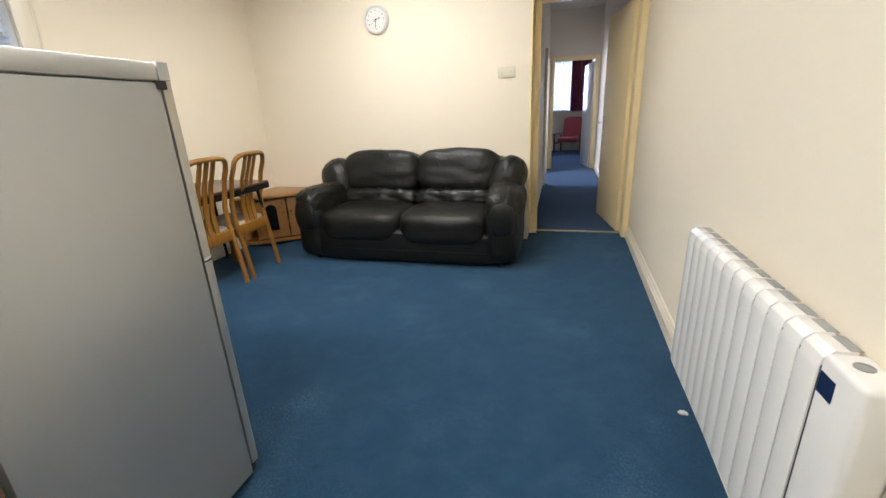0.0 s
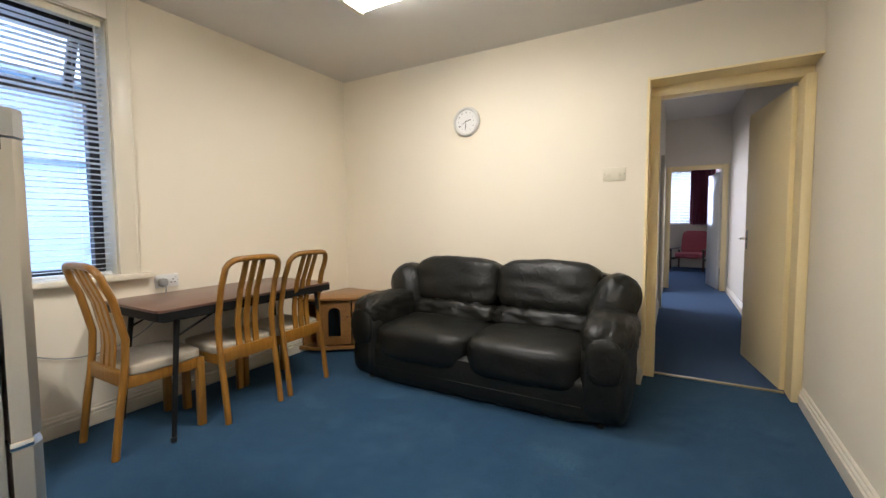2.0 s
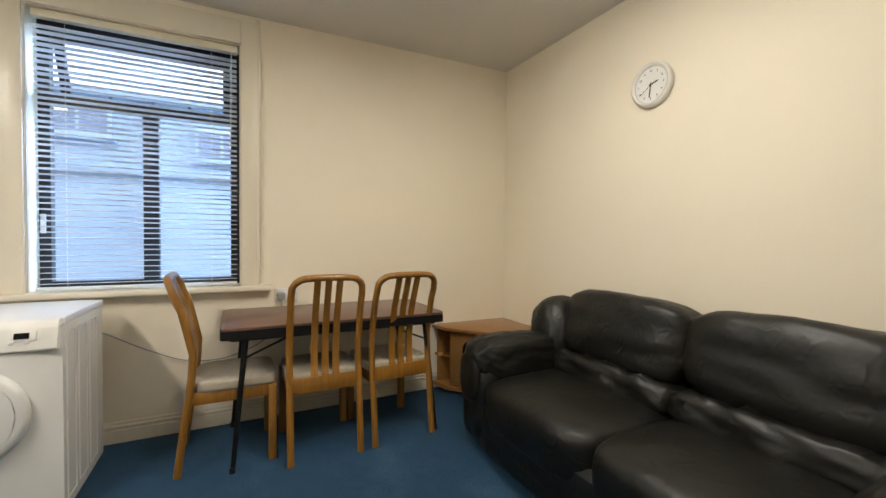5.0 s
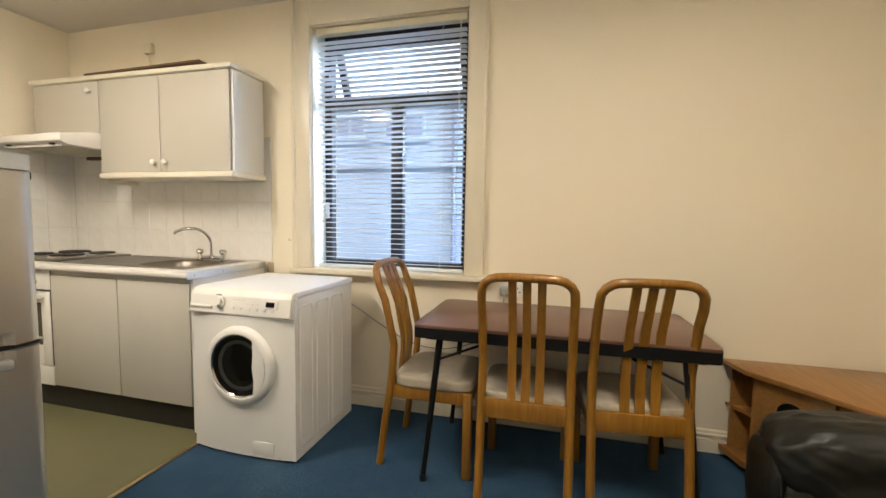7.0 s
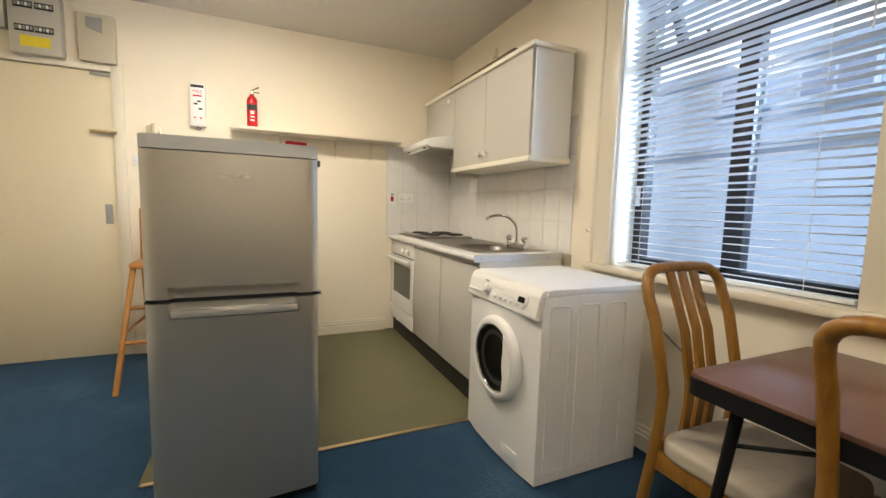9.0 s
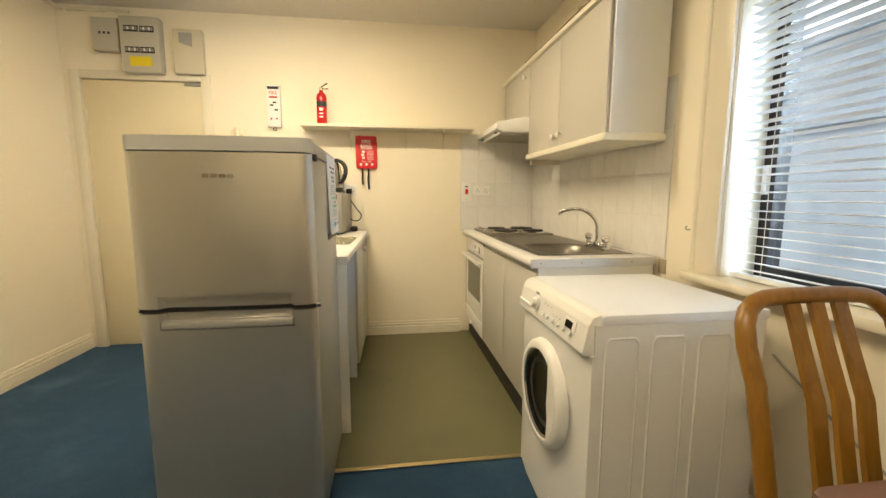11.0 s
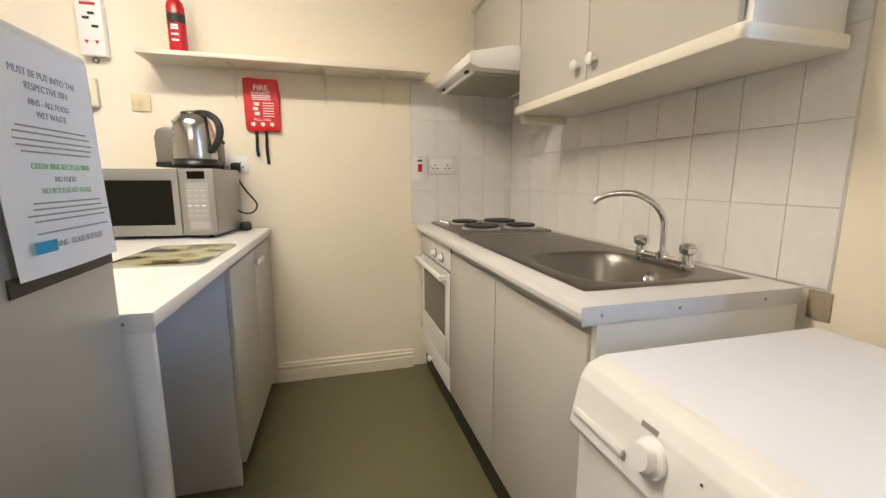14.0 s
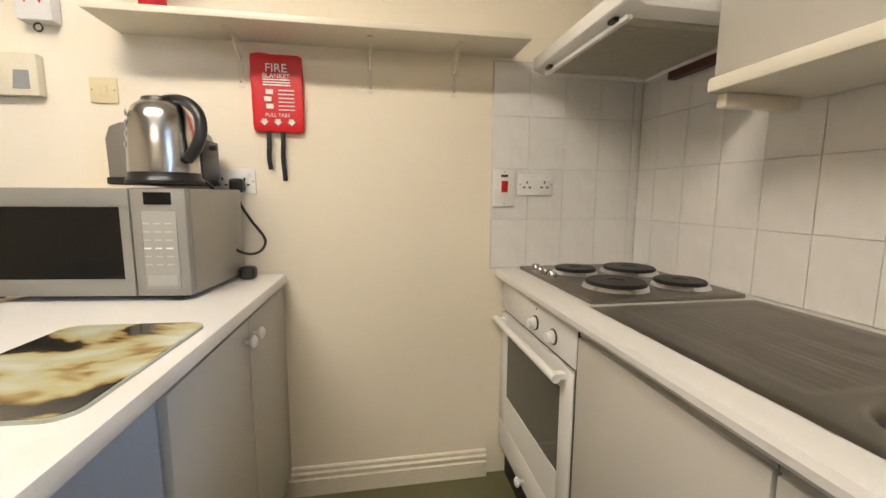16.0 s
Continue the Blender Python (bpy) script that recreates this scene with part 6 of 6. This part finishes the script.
part("run", tube(spline([(xr(0.9) - 0.012, 1.0, zc(0.9) - 0.03), (xr(0.0) - 0.012, 0.0, zc(0.0) - 0.03), (xr(Y0) - 0.03, Y0 + 0.05, zc(Y0) - 0.035), (0.75, Y0 + 0.016, zc(Y0) - 0.04), (0.5, Y0 + 0.016, zc(Y0) - 0.03), (0.38, Y0 + 0.02, 2.515)], 8), 0.011, 8), CREAMPLASTIC, cd)

# ---- high stool behind the counter ----
st = thing("high_stool", "orange pine high stool with a slatted back", "stool", pose(-0.375, -0.42, 0))
part("seat", moved(cushion((0, 0, 0.735), (0.135, 0.16, 0.018), 8, 6, 0), Matrix()), PINE, st)
for s in (-1, 1):
    part("rear_leg", tube([(s * 0.12, -0.26, 0.0), (s * 0.115, -0.17, 0.72), (s * 0.115, -0.185, 1.10)], 0.018, 8), PINE, st)
    part("front_leg", tube([(s * 0.155, 0.42 if s > 0 else 0.36, 0.0), (s * 0.11, 0.12, 0.72)], 0.018, 8), PINE, st)
    part("side_rung", tube([(s * 0.14, 0.27, 0.33), (s * 0.118, -0.215, 0.33)], 0.01, 8), PINE, st)
for z in (0.28, 0.48):
    part("front_rung", tube([(-0.135, 0.42 - 0.42 * z, z), (0.135, 0.42 - 0.42 * z, z)], 0.012, 8), PINE, st)
for z in (0.86, 0.94, 1.04):
    part("back_slat", moved(box(-0.11, -0.008, -0.028, 0.11, 0.008, 0.028, 0.004), pose(0, -0.18, z)), PINE, st)
part("back_knot", cyl(0.012, 0.002, pose(0.05, -0.171, 1.04, -90), 10), DARKWOOD, st)

# ---- electric heater on the wall ----
ht = thing("electric_heater", "white finned electric panel heater on the wall", "heater")
hx1, hx0, ha, hb, hz0, hz1 = xr(1.7) - 0.012, xr(1.7) - 0.085, 1.085, 2.135, 0.135, 0.737
part("core", box(hx0 + 0.012, ha + 0.02, hz0 + 0.01, hx1, hb - 0.005, hz1 - 0.02), WHITEMETAL, ht)
NF = 12
fy = (hb - ha - 0.13) / NF
# near-black colour that stands for the shade between the fins
FINSHADE = mat("painted_fin_shade", (0.03, 0.03, 0.03), 0.7, spread=0.2)
fin = meshed("fin", prism([(0.0, hz0), (0.003, hz0 - 0.006), (0.06, hz0 - 0.006), (0.06, hz1 + 0.004), (0.022, hz1 + 0.004), (0.006, hz1 - 0.012), (0.0, hz1 - 0.04)], 0.003, fy - 0.003, "y", 0.0008), WHITEMETAL)
for i in range(NF):
    f_ = new("fin", fin)
    f_.parent, f_.location = ht, (hx0, ha + 0.13 + i * fy, 0)
    part("top_grille_slot", box(hx0 + 0.046, ha + 0.135 + i * fy, hz1 + 0.004, hx0 + 0.068, ha + 0.13 + (i + 1) * fy - 0.012, hz1 + 0.0052), GREYPLASTIC, ht)
# dark sheet before the white core paints the shade into the gaps
part("fin_shade_sheet", box(hx0 + 0.004, ha + 0.12, hz0 + 0.004, hx0 + 0.012, hb - 0.006, hz1 - 0.03), FINSHADE, ht)
ce = part("control_end", box(hx0 - 0.002, ha, hz0 - 0.006, hx1, ha + 0.128, hz1 + 0.006, 0.014, 4), WHITE, ht)
part("display", box(hx0 - 0.0035, ha + 0.07, hz1 - 0.075, hx0 - 0.001, ha + 0.115, hz1 - 0.03), mat("dark_blue_display", (0.01, 0.02, 0.07), 0.15, bump=0), ce, "small dark blue display")
part("button", lathe([(0.016, 0), (0.016, 0.002), (0.012, 0.002), (0.012, 0.0005), (0, 0.0005)], 20, pose(hx0 + 0.035, ha + 0.075, hz1 + 0.006)), GREYPLASTIC, ce)
for z in (0.2, 0.55):
    part("wall_bracket", box(hx1, ha + 0.3, z, xr(1.5) + 0.0, hb - 0.3, z + 0.03), GREYPLASTIC, ht)

# ---- small things ----
solid("folded_cloth", moved(cushion((0, 0, 0.012), (0.07, 0.06, 0.014), 3, 6, 0.008, (30, 30, 30)), pose(-0.40, -0.36, 0.752)), WHITE, "crumpled white cloth lying on the pine stool", "cloth")
wc = thing("wall_hook", "small metal hook screwed into the window surround", "hook", pose(xl(1.09) + 0.002, 1.09, 1.052))
part("screw_eye", tube(spline([(0.0, 0, 0), (0.018, 0, 0), (0.022, 0, 0.008), (0.016, 0, 0.014)], 4), 0.0025, 6), GREYPLASTIC, wc)
le = thing("loose_wire", "short loose wire poking out by the skirting board", "wire", pose(xr(-0.09) - 0.026, -0.09, 0.03))
part("wire", tube(spline([(0.004, 0.03, -0.02), (-0.01, 0.0, 0.0), (-0.012, -0.05, 0.008), (-0.006, -0.08, -0.01)], 5), 0.003, 6), CREAMPLASTIC, le)

# ---- tiles, piece by piece ----
ZT = [0.906, 1.10, 1.30, 1.50, 1.70]
gs = struct("trim_grout_south", box(-2.722, Y0, 0.90, -2.082, Y0 + 0.003, 1.705), GROUT, "grout bed of the end wall tiles", "tiling")
gw = struct("trim_grout_west", prism([(xl(Y0), Y0), (xl(0.947), 0.947), (xl(0.947) + 0.003, 0.947), (xl(Y0) + 0.003, Y0)], 0.90, 1.73), GROUT, "grout bed of the splashback tiles", "tiling")
tile_cache = {}


def tile(parent, w, h, m):
    key = (round(w, 3), round(h, 3))
    if key not in tile_cache:
        tile_cache[key] = meshed("tile", box(0.0007, 0.0, 0.0007, key[0] - 0.0007, 0.005, key[1] - 0.0007, 0.0008, 1), TILE)
    ob = new("tile", tile_cache[key])
    ob.parent = parent
    ob.matrix_world = m


for r in range(4):
    z, h = ZT[r], ZT[r + 1] - ZT[r]
    x = -2.084
    while x > -2.70:
        w = min(0.148, x + 2.714)
        if w > 0.02:
            tile(gs, w, h, pose(x - w, Y0 + 0.001, z))
        x -= 0.148
    y = 0.945
    while y > Y0 + 0.02:
        w = min(0.117 if y > 0.9 else 0.152, y - Y0 - 0.008)
        a = math.degrees(math.atan2(XL1 - XL0, Y1 - Y0))
        tile(gw, w, h, pose(xl(y) + 0.001, y, z, 0, 0, -90 - a))
        y -= w
